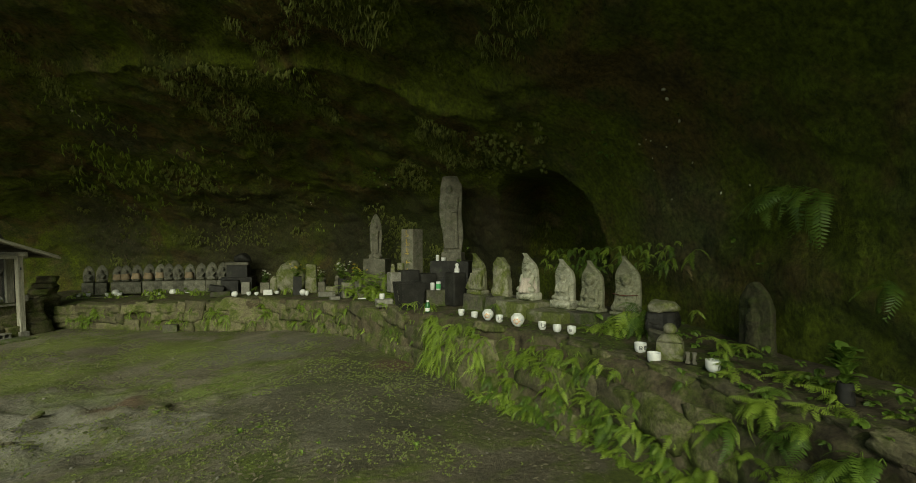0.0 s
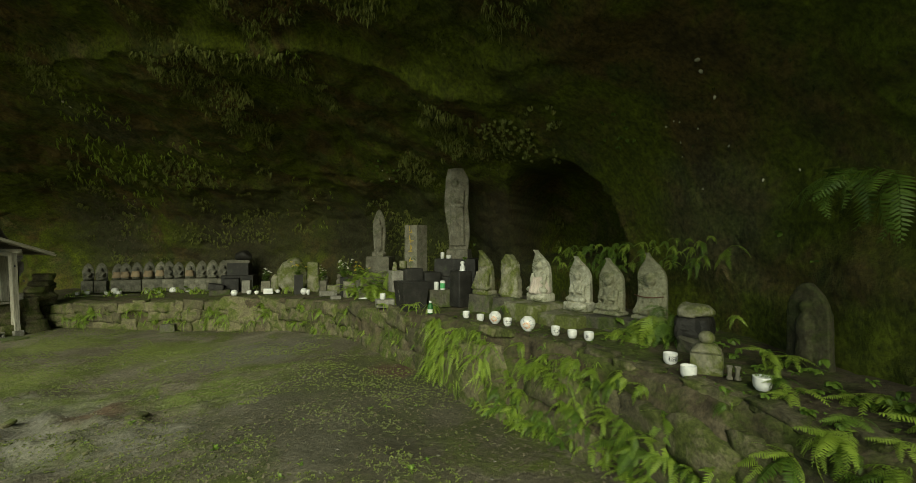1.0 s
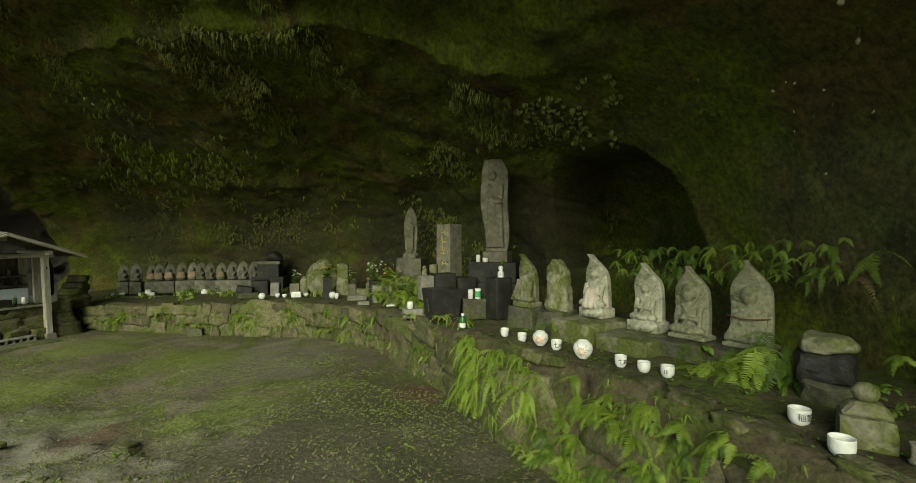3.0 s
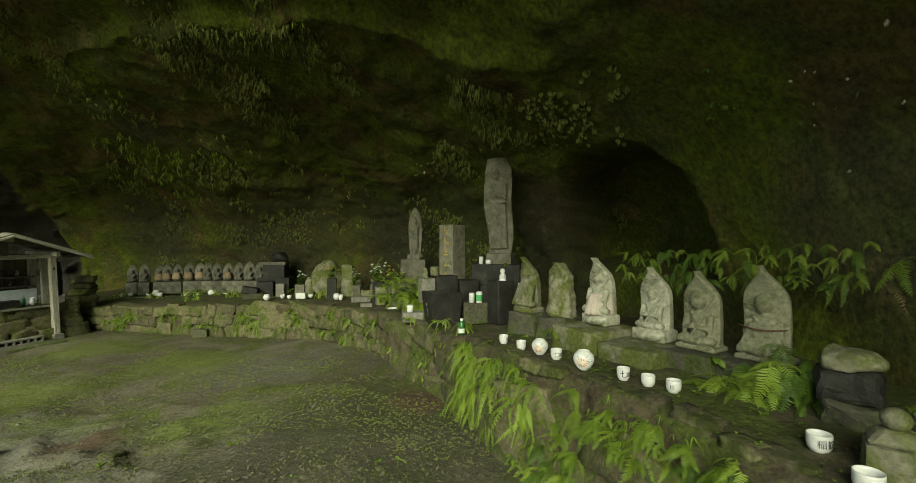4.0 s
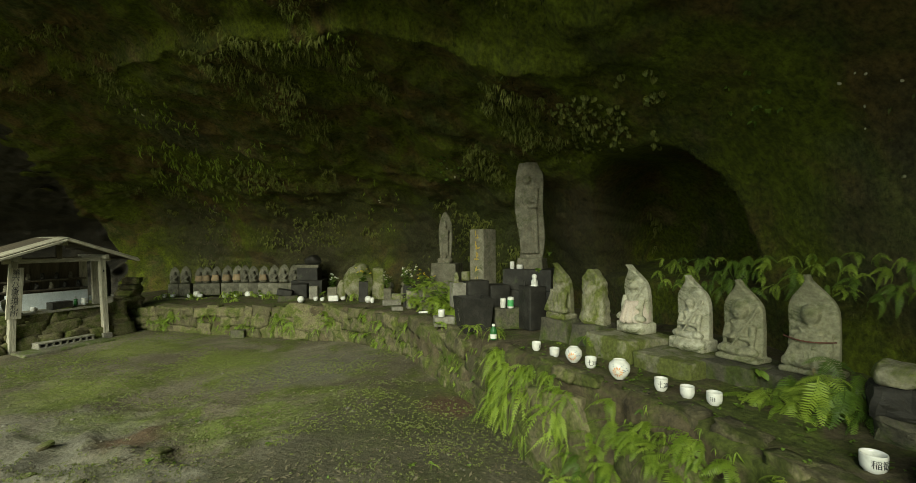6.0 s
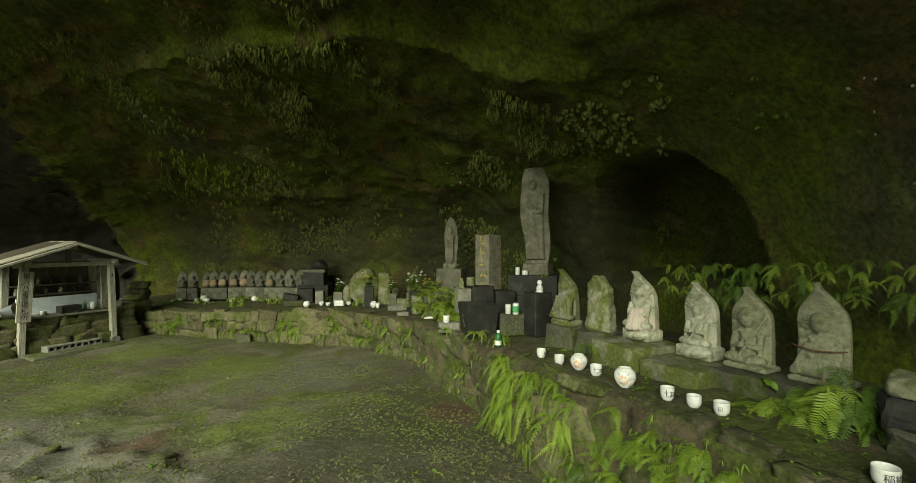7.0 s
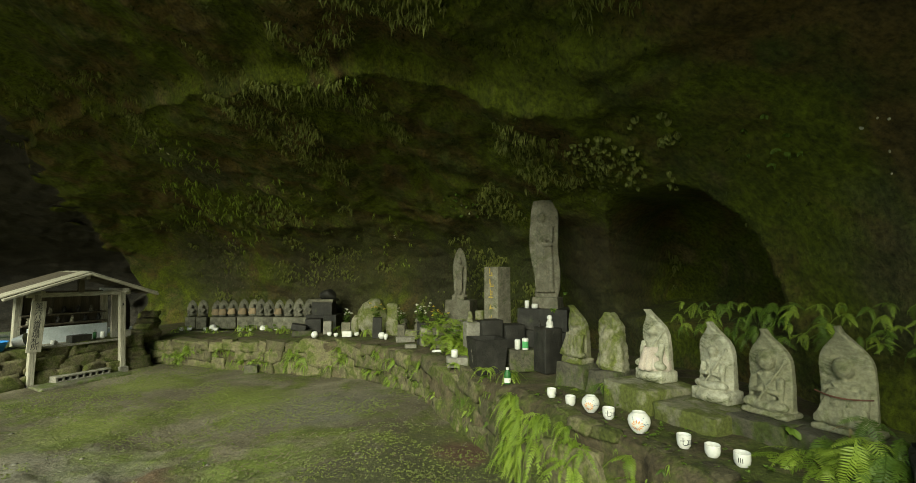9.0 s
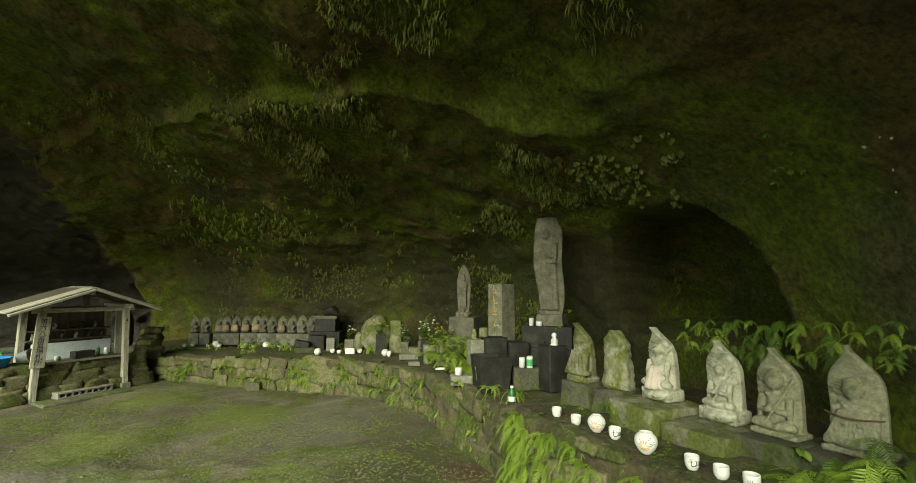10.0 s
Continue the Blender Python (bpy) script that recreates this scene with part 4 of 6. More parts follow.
GUARD_STONE = material("old_guardian_stone", [(0.06, 0.058, 0.042), (0.125, 0.12, 0.09), (0.19, 0.183, 0.138)], 9.0, 0.95, 0.6, 50, moss=(0.075, 0.09, 0.03), moss_at=0.55, moss_scale=6.0, shade=0.4, vary=0.25)
GUARD = guardian()
BLOCK = mesh_bm("plinth_block", box_part(0.215, 0.20, 0.26, 0.008, 1.0, 0.004, 9), GUARD_STONE, True)
xs = [0.09 + q for q in (-8.25, -7.95, -7.66, -7.45, -7.24, -7.02, -6.79, -6.55, -6.32, -6.06, -5.80, -5.54, -5.28)]
for i, gxx in enumerate(xs):
    rng = random.Random(i)
    gyy = 10.30 - 0.03 * abs(i - 6) + rng.uniform(-0.03, 0.03)
    gzz = 0.52 + 0.006 * i
    yaw = 20 + rng.uniform(-6, 6)
    k = rng.uniform(0.95, 1.05)
    blk = solid("plinth_block", BLOCK, pose(gxx, gyy, gzz, 0, 0, yaw + rng.uniform(-4, 4)), "squared grey stone plinth under a small statue", "stone block", "plinths of the guardian row")
    st = solid("guardian_statue", GUARD, pose(gxx, gyy, gzz + 0.258, rng.uniform(-2, 2), rng.uniform(-3, 3), yaw) @ Matrix.Scale(k * 1.12, 4),
               "small grey guardian statue wearing a faded ochre bib" if i in (2, 3, 4, 5, 6, 9) else "small grey guardian statue with a pointed halo", "statue", "row of guardian statues")
    worn(st, 0.012, 0.006, 0.04)
    if i in (2, 3, 4, 5, 6, 9):
        verts = []
        for a in np.linspace(-1, 1, 9):
            for s in np.linspace(0, 1, 5):
                verts.append((a * 0.075 * (0.75 + 0.35 * s), -0.115 - 0.012 * s + 0.045 * a * a + 0.004 * math.sin(a * 9), 0.165 - 0.115 * s + 0.01 * a * a))
        bib = solid("cloth_bib", mesh_of("cloth_bib", verts, grid_faces(9, 5), CLOTH_BIB, True), st.matrix_world.copy(), "faded ochre cloth bib on a guardian statue", "cloth", "bibs of the guardian row")
        bib.modifiers.new("cloth", "SOLIDIFY").thickness = 0.006


def small_cup(x, y, z, r, h, label="small white cup in front of the guardian row"):
    ob = solid("cup", lathe([(0, 0.003), (r * 0.6, 0), (r * 0.7, h * 0.1), (r, h * 0.45), (r, h), (r * 0.9, h), (r * 0.85, h * 0.3), (0, h * 0.2)], 16), pose(x, y, z), label, "cup", "cups before the guardian row")
    ob.data.materials.append(GLAZE)


def small_vase(x, y, z, r, label="small round white vase in front of statues"):
    ob = solid("round_vase", lathe([(0, 0), (r * 0.5, 0), (r * 0.95, r * 0.7), (r, r * 1.1), (r * 0.7, r * 1.65), (r * 0.55, r * 1.8), (r * 0.45, r * 1.8), (r * 0.7, r * 1.2), (0, r * 0.6)], 18), pose(x, y, z), label, "vase")
    ob.data.materials.append(GLAZE)


stone_block(-6.9, 10.02, 0.40, 2.7, 0.22, 0.115, 9, ROUGH_ROCK, "long low stone kerb before the guardian row", 21, 0.006, 1.0, "stone_kerb")
for x, r in ((-8.10, 0.045), (-7.92, 0.05), (-7.55, 0.05), (-7.32, 0.05), (-6.78, 0.055), (-6.55, 0.045), (-6.12, 0.05), (-5.98, 0.045)):
    small_cup(x, 9.98 + 0.16 * (x + 6.9) * 0.99, 0.512, r, r * 1.5)
small_vase(-7.42, 9.93, 0.512, 0.075)
small_vase(-6.28, 10.10, 0.512, 0.075)
small_cup(-5.02, 9.55, ledge_z(-5.02, 9.55), 0.05, 0.08)
small_vase(-4.36, 8.95, ledge_z(-4.36, 8.95), 0.065)
small_vase(-2.97, 8.76, ledge_z(-2.97, 8.76), 0.062)
small_cup(-2.88, 8.72, ledge_z(-2.88, 8.72), 0.035, 0.09)
small_cup(-3.95, 8.98, ledge_z(-3.95, 8.98), 0.04, 0.06)
small_cup(-3.58, 9.05, ledge_z(-3.58, 9.05), 0.045, 0.06)
small_cup(-4.2, 9.2, ledge_z(-4.2, 9.2), 0.045, 0.07)

# ---- far ledge: monument, stones, flower holders ----
stand("stone_monument", pose(-4.86, 10.15, 0.62, 0, 0, 15), "dark stacked stone monument with a rounded top", [("lower_block", 0.62, 0.5, 0.30, 0.0, 0, DARK_STONE, 1), ("upper_block", 0.42, 0.40, 0.26, 0.30, 0.0, DARK_STONE, 0.97), ("cover_slab", 0.48, 0.44, 0.06, 0.56, 0.0, GREY_STONE, 0.95)])



def boulder(x, y, z, w, d, h, label, mat, seed, turn=0):
    bm = bmesh.new()
    bm_ball(bm, (w / 2, d / 2, h * 0.56), (0, 0, h * 0.44), None, 4)
    for v in bm.verts:
        v.co.z = max(v.co.z, 0)
        q = Vector((seed, seed * 0.3, 0)) + v.co * 4
        v.co += noise.noise_vector(q) * w * 0.12 + noise.noise_vector(q * 3) * w * 0.04
    return solid("standing_stone", mesh_bm("standing_stone", bm, mat, True), pose(x, y, z, 0, 0, turn), label, "stone")


boulder(-4.75, 10.12, 1.232, 0.36, 0.3, 0.2, "dark weathered rounded stone on the monument", DARK_STONE, 5)
boulder(-3.45, 9.5, ledge_z(-3.45, 9.5) - 0.03, 0.58, 0.3, 0.66, "large rounded mossy standing stone with yellow blotches", MOSSY_STONE, 3, 10)
ob = solid("stone_slab", mesh_bm("stone_slab", box_part(0.24, 0.13, 0.57, 0.03, 0.86, 0.014, 31), MOSSY_STONE, True), pose(-2.95, 9.2, ledge_z(-2.95, 9.2) - 0.02, 0, 0, 8), "upright pale stone slab with worn top", "stone")
boulder(-3.78, 9.42, ledge_z(-3.78, 9.42) - 0.02, 0.2, 0.15, 0.34, "small upright mossy stone", MOSSY_STONE, 8)
stone_block(-4.73, 9.55, ledge_z(-4.73, 9.55) - 0.01, 0.30, 0.24, 0.28, 20, DARK_STONE, "dark squared stone box on the ledge", 33, 0.003)
ob = stone_block(-4.90, 9.28, ledge_z(-4.9, 9.28) + 0.075, 0.27, 0.22, 0.12, 25, DARK_STONE, "dark tilted stone box on a low block", 34, 0.002)
ob.matrix_world = pose(-4.90, 9.28, ledge_z(-4.9, 9.28) + 0.09, 0, 10, 25)
stone_block(-4.80, 9.26, ledge_z(-4.8, 9.26) - 0.01, 0.36, 0.24, 0.10, 25, ROUGH_ROCK, "low rough stone under a tilted box", 35, 0.008)
stone_block(-4.37, 9.45, ledge_z(-4.37, 9.45) - 0.01, 0.16, 0.13, 0.25, 12, CONCRETE, "pale upright stone flower holder", 36, 0.002)
stone_block(-3.70, 8.93, ledge_z(-3.7, 8.93) - 0.005, 0.17, 0.11, 0.10, 15, GLAZE, "white box-shaped offering holder on the ledge", 37, 0.0, 0.95, "white_box", bevel=0.01)
stone_block(-2.42, 8.42, ledge_z(-2.42, 8.42) - 0.005, 0.30, 0.10, 0.085, 30, CONCRETE, "low concrete block with holes on the ledge", 38, 0.002)
stone_block(-2.40, 8.68, ledge_z(-2.4, 8.68) - 0.01, 0.22, 0.14, 0.16, 20, MOSSY_STONE, "squat mossy stone on the ledge", 39, 0.01)
stone_block(-1.93, 8.0, ledge_z(-1.93, 8.0) - 0.01, 0.19, 0.16, 0.27, 25, GREY_STONE, "grey squared stone block among leaves", 40, 0.003)
stone_block(-1.62, 7.72, ledge_z(-1.62, 7.72) - 0.01, 0.21, 0.18, 0.32, 30, GREY_STONE, "grey stone block overhung by leaves", 41, 0.003)
stone_block(-2.08, 7.72, ledge_z(-2.08, 7.72) - 0.01, 0.16, 0.10, 0.06, 30, CONCRETE, "small pale stone dish at the edge", 42, 0.002)
figurine(-2.28, 8.65, ledge_z(-2.28, 8.65) + 0.13, 0.26, "small grey seated stone figure on a stone", GREY_STONE, 10)
figurine(-2.66, 9.0, ledge_z(-2.66, 9.0), 0.36, "small pale seated stone figure beside flowers", GREY_STONE, 10)
small_cup(-1.45, 6.9, ledge_z(-1.45, 6.9), 0.06, 0.08, "pinkish white bowl at the edge of the ledge")


def flower_holder(x, y, w, h, mat, label, blooms, petal, seed, spread=0.12, tall=0.22):
    """A stone flower holder with cut flowers in it."""
    rng = random.Random(seed)
    z = ledge_z(x, y) - 0.008
    ob = thing("flower_holder", pose(x, y, z, 0, 0, 20), label, "flower holder")
    part("holder", box_part(w, w, h, 0.006, 0.98, 0.003, seed), mat, ob)
    leaves_v, leaves_f, pet_v, pet_f = [], [], [], []

    def quad(vs, fs, c, way, size):
        side = Vector((way.y, -way.x, 0.2)).normalized() * size * 0.35
        b = len(vs)
        vs += [c, c + way * size * 0.5 + side, c + way * size, c + way * size * 0.5 - side]
        fs.append((b, b + 1, b + 2, b + 3))
    stems = bmesh.new()
    for k in range(blooms):
        a = rng.uniform(0, 6.28)
        top = Vector((spread * math.cos(a) * rng.random(), spread * math.sin(a) * rng.random(), h + tall * rng.uniform(0.5, 1)))
        bm_rod(stems, (0, 0, h - 0.02), top, 0.003, 5)
        for q in range(9):
            b = rng.uniform(0, 6.28)
            quad(pet_v, pet_f, top, Vector((math.cos(b), math.sin(b), rng.uniform(-0.2, 0.9))).normalized(), 0.034)
        for q in range(7):
            b = rng.uniform(0, 6.28)
            quad(leaves_v, leaves_f, Vector((0, 0, h)).lerp(top, rng.uniform(0.0, 0.85)), Vector((math.cos(b), math.sin(b), rng.uniform(-0.3, 0.7))).normalized(), rng.uniform(0.05, 0.1))
    part("stems", stems, FERN_DEEP, ob)
    part("leaves", mesh_of("leaves", leaves_v, leaves_f), FERN_DEEP, ob)
    part("blossoms", mesh_of("blossoms", pet_v, pet_f), petal, ob)


flower_holder(-3.97, 9.42, 0.17, 0.21, GREY_STONE, "squared stone flower holder with pale flowers", 7, PETAL_WHITE, 1, 0.12, 0.26)
flower_holder(-3.15, 8.98, 0.16, 0.36, DARK_STONE, "dark tall stone flower holder with yellow flowers", 8, PETAL_YELLOW, 2, 0.14, 0.26)
flower_holder(-2.62, 8.76, 0.12, 0.24, GREY_STONE, "round grey stone flower holder with white flowers", 6, PETAL_WHITE, 3, 0.12, 0.28)
flower_holder(-2.08, 8.2, 0.13, 0.33, DARK_STONE, "dark stone flower holder with white and yellow blossoms", 11, PETAL_WHITE, 4, 0.2, 0.3)
flower_holder(-1.75, 8.15, 0.13, 0.25, GREY_STONE, "grey stone flower holder with yellow blossoms and leaves", 9, PETAL_YELLOW, 5, 0.22, 0.32)


# ---- small wooden shelter ----
def shelter():
    rz = math.degrees(math.atan2(0.974, 0.227))
    ob = thing("wooden_shelter", pose(-7.8, 7.43, 0.0, 0, 0, rz), "small open wooden shelter with a weathered gabled roof", "shelter")

    def beam(name, a, b, w, d, mat=OLD_WOOD, label=""):
        a, b = Vector(a), Vector(b)
        bm = bmesh.new()
        bm_box(bm, w, d, (b - a).length, bevel=0.004)
        side = Vector((0, 1, 0)) if abs((b - a).normalized().y) < 0.9 else Vector((0, 0, 1))
        z = (b - a).normalized()
        x = side.cross(z).normalized()
        y = z.cross(x)
        m = Matrix(((x.x, y.x, z.x, a.x), (x.y, y.y, z.y, a.y), (x.z, y.z, z.z, a.z), (0, 0, 0, 1)))
        return part(name, bm, mat, ob, label, m)
    post = beam("post", (0.64, 0, 0.10), (0.585, 0, 1.44), 0.085, 0.085)
    part("peg_hole", box_part(0.022, 0.006, 0.04, 0), INK, post, "", pose(0, -0.041, 1.1))
    beam("post", (-0.655, 0, 0.02), (-0.615, 0, 1.44), 0.085, 0.085)
    beam("post", (0.64, 0.62, 0.3), (0.60, 0.62, 1.42), 0.09, 0.09)
    beam("post", (0.66, 0.30, 0.35), (0.63, 0.30, 1.38), 0.12, 0.05)
    beam("post", (-0.64, 0.62, 0.3), (-0.62, 0.62, 1.42), 0.09, 0.09)
    beam("tie_beam", (-0.75, 0, 1.43), (0.72, 0, 1.43), 0.07, 0.055)
    beam("tie_beam", (-0.72, 0.62, 1.43), (0.72, 0.62, 1.43), 0.07, 0.055, DARK_WOOD)
    for k in (-1, 1):
        beam("side_beam", (k * 0.6, -0.15, 1.47), (k * 0.6, 0.72, 1.47), 0.06, 0.07)
    beam("king_post", (-0.04, 0, 1.45), (-0.04, 0, 1.70), 0.075, 0.06, DARK_WOOD)
    beam("ridge_beam", (-0.04, -0.22, 1.71), (-0.04, 0.70, 1.71), 0.06, 0.07)
    # bargeboards, roof boards and battens
    for k in (-1, 1):
        e = (-0.04 + k * 1.08, 1.39)
        beam("bargeboard", (-0.04, -0.29, 1.765), (e[0], -0.29, e[1]), 0.035, 0.085, OLD_WOOD, "pale weathered bargeboard")
        for i in range(6):
            y0 = -0.26 + i * 0.17
            a, b = Vector((-0.04, y0 + 0.08, 1.80)), Vector((e[0] + k * 0.02, y0 + 0.08, e[1] + 0.035))
            beam("roof_board", a, b, 0.018, 0.165, OLD_WOOD if i < 2 else DARK_WOOD)
        for i in range(4):
            f = 0.15 + 0.27 * i
            beam("batten", (-0.04 + k * 1.08 * f, -0.27, 1.775 - 0.375 * f), (-0.04 + k * 1.08 * f, 0.74, 1.775 - 0.375 * f), 0.03, 0.04, DARK_WOOD)
    part("ridge_cap", box_part(0.12, 0.9, 0.016, 0.005, 0.6, 0, 0, (-0.04, 0.2, 1.800)), OLD_WOOD, ob)
    # back boards and shelves
    for i in range(10):
        part("back_board", box_part(0.128, 0.02, 1.0, 0.002), DARK_WOOD, ob, "", pose(-0.60 + i * 0.133, 0.68, 0.45))
    for z, y in ((0.90, 0.56), (1.06, 0.60)):
        part("shelf", box_part(1.22, 0.16, 0.025, 0.003), DARK_WOOD, ob, "", pose(0, y, z))
    part("painted_panel", box_part(1.14, 0.02, 0.30, 0.003), WHITE_PLASTER, ob, "pale blue-white painted panel", pose(0.02, 0.45, 0.575))
    part("table_board", box_part(1.2, 0.42, 0.03, 0.003), CONCRETE, ob, "", pose(0.0, 0.27, 0.575))
    part("post_foot", box_part(0.16, 0.15, 0.115, 0.015, 0.95, 0.006, 3), CONCRETE, ob, "square stone footing", pose(0.645, 0, 0.0))
    return ob


def sign_board():
    rz = math.degrees(math.atan2(0.974, 0.227))
    ob = thing("sign_board", pose(-7.8, 7.43, 0.0, 0, 0, rz) @ pose(-0.645, -0.055, 0.56, 0, 3.0, 0), "tall pale wooden sign board with black characters", "sign")
    part("board", box_part(0.185, 0.022, 0.78, 0.003), OLD_WOOD, ob, "pale bare board")
    for i, ch in enumerate("第六八番霊場札所"):
        part("lettering", text_mesh(ch, 0.1), INK, ob, "", pose(0.0, -0.0125, 0.70 - i * 0.089))


shelter()
sign_board()
HUT = pose(-7.8, 7.43, 0.0, 0, 0, math.degrees(math.atan2(0.974, 0.227)))


def at_hut(x, y, z, turn=0):
    return HUT @ pose(x, y, z, 0, 0, turn)


ob = solid("black_box", mesh_bm("black_box", box_part(0.30, 0.16, 0.12, 0.004), DARK_STONE), at_hut(0.06, 0.20, 0.607, 6), "low black offering box on the shelter table", "box")
for x, y, r, h, mt, lb in ((-0.29, 0.22, 0.04, 0.07, GLAZE, "white cup on the shelter table"), (0.44, 0.26, 0.04, 0.13, GLAZE, "white and blue vase on the shelter table"), (0.35, 0.33, 0.03, 0.12, GREEN_GLASS, "green glass bottle on the shelter table"),
                           (0.26, 0.28, 0.035, 0.06, GLAZE, "small white bowl on the shelter table"), (-0.24, 0.26, 0.03, 0.05, STEEL, "dull metal cup on the shelter table")):
    ob = solid("offering_cup", lathe([(0, 0), (r * 0.7, 0), (r, h * 0.4), (r * 0.8, h * 0.8), (r * 0.9, h), (r * 0.8, h), (r * 0.7, h * 0.6), (0, h * 0.3)], 16), at_hut(x, y, 0.607), lb, "cup")
    ob.data.materials.append(mt)
for i in range(11):
    figurine(*(at_hut(-0.5 + i * 0.1, 0.60 if i % 2 else 0.56, 1.088 if i % 2 else 0.928).translation), 0.13, "small dark figure on a shelter shelf", DARK_STONE if i % 3 else GREY_STONE, 70)


# ---- dry stones under and beside the shelter ----
def stone_mesh(seed, cuts=4):
    """A rough-squared block: broken faces, chipped corners."""
    bm = bmesh.new()
    bmesh.ops.create_cube(bm, size=1)
    bmesh.ops.subdivide_edges(bm, edges=bm.edges[:], cuts=cuts, use_grid_fill=True)
    rng = random.Random(seed)
    skew = [rng.uniform(-0.16, 0.16) for k in range(4)]
    for v in bm.verts:
        n = v.co.normalized() * 0.66
        v.co = v.co.lerp(n, 0.10)
        x, z = v.co.x, v.co.z
        v.co.x += skew[0] * z + skew[1] * z * z
        v.co.z += skew[2] * x * 0.8 + skew[3] * x * x
        v.co += noise.noise_vector(v.co * 1.8 + Vector((seed * 5.1, 0, 0))) * 0.13 + noise.noise_vector(v.co * 5 + Vector((0, seed * 3.1, 0))) * 0.07
    return mesh_bm("stone", bm, WALL_STONE, True)


STONES = [stone_mesh(s) for s in range(8)]
base = tagged(new("shelter_base"), "rough fitted stones under the wooden shelter", "stone base", kind="structure")
base.matrix_world = HUT
rng = random.Random(7)
for row, (z, h) in enumerate(((0.10, 0.22), (0.31, 0.20), (0.49, 0.19))):
    x = -1.6 + 0.1 * row
    while x < 1.0:
        w = rng.uniform(0.28, 0.52)
        st = new("stone", STONES[rng.randrange(8)])
        st.parent = base
        st.matrix_local = pose(x + w / 2, 0.16 + rng.uniform(-0.02, 0.03) + 0.05 * row, z + rng.uniform(-0.015, 0.015), rng.uniform(-5, 5), rng.uniform(-8, 8), rng.uniform(-6, 6)) @ Matrix.Diagonal((w * 1.04, 0.34, h * 1.18, 1))
        x += w
part("fill", box_part(2.6, 0.7, 0.56, 0.02), SOIL, base, "", pose(-0.3, 0.62, -0.02))

ob = thing("concrete_block", at_hut(0.0, -0.06, 0.0, 3), "hollow grey concrete block used as a step", "concrete block")
part("block_body", box_part(0.80, 0.20, 0.07, 0.006), CONCRETE, ob)
part("block_top", box_part(0.80, 0.20, 0.022, 0.004), CONCRETE, ob, "", pose(0, 0, 0.118))
for i in range(9):
    part("rib", box_part(0.028, 0.19, 0.05, 0.002), CONCRETE, ob, "", pose(-0.38 + i * 0.095, 0, 0.069))
ob = solid("flat_stone", mesh_bm("flat_stone", box_part(1.3, 0.45, 0.05, 0.015, 0.95, 0.012, 2), ROUGH_ROCK, True), at_hut(-0.05, -0.22, 0.0, 2), "flat worn stone slab before the shelter", "stone")
for i, (w, h) in enumerate(((0.46, 0.15), (0.42, 0.13), (0.34, 0.12), (0.26, 0.10), (0.12, 0.12))):
    ob = solid("stacked_stone", STONES[i], at_hut(1.2 + 0.03 * i, 0.40, 0.51 + i * 0.115, 10 * i) @ Matrix.Diagonal((w, 0.3, h, 1)), "grey rough stone in a small pile", "stone", "pile of stones by the shelter")
stone_block(*(at_hut(0.85, 0.3, 0.30).translation), 0.12, 0.12, 0.42, 70, CONCRETE, "short pale stone post beside the shelter", 44, 0.004, name="stone_post")
boulder(*(at_hut(0.98, 0.75, 0.40).translation), 0.30, 0.3, 0.95, "dark upright rock beside the shelter", DARK_STONE, 12)

stone_block(-5.38, 8.60, ground_z(-5.38, 8.60) - 0.02, 0.24, 0.16, 0.15, 12, ROUGH_ROCK, "dark squared stone lying before the wall", 51, 0.012)
rng = random.Random(41)
for k in range(26):
    x, y, w = rng.gauss(-3.3, 0.6), rng.gauss(3.95, 0.35), rng.choice((0.03, 0.04, 0.05, 0.07, 0.09))
    ob = solid("half_buried_stone", STONES[k % 8], pose(x, y, ground_z(x, y), rng.uniform(-8, 8), rng.uniform(-8, 8), rng.uniform(0, 360)) @ Matrix.Diagonal((w * rng.uniform(1.0, 1.6), w * rng.uniform(0.6, 1.0), w * 0.34, 1)), "grey stone half buried in trodden earth", "stone", "stones in the trodden earth")

# basin, pan and rake handle left on the stones
ob = thing("plastic_basin", at_hut(-1.02, 0.25, 0.60), "blue plastic basin abandoned on the stones", "basin")
part("basin_body", lathe([(0, 0.01), (0.12, 0.0), (0.17, 0.13), (0.185, 0.135), (0.185, 0.145), (0.165, 0.14), (0.115, 0.015), (0, 0.015)], 28), BLUE_PLASTIC, ob)
ob = thing("steel_bucket", at_hut(-0.78, 0.20, 0.71) @ pose(0, 0, 0, 75, 0, 40), "dented dull metal bucket lying on its side", "bucket")
part("bucket_body", lathe([(0, 0), (0.075, 0), (0.10, 0.16), (0.107, 0.165), (0.095, 0.16), (0.07, 0.01), (0, 0.01)], 24), STEEL, ob)
bm = bmesh.new()
for a, b in (((-0.14, 0, 0), (-0.10, 0, 0.22)), ((-0.10, 0, 0.22), (0.02, 0, 0.20)), ((0.02, 0, 0.20), (0.10, 0, 0.02)), ((-0.14, 0, 0), (-0.02, 0, 0.02))):
    bm_rod(bm, a, b, 0.012, 8)
solid("dustpan_frame", mesh_bm("dustpan_frame", bm, GREEN_PLASTIC), at_hut(-0.98, 0.38, 0.66, 10), "green plastic frame leaning on the stones", "tool")

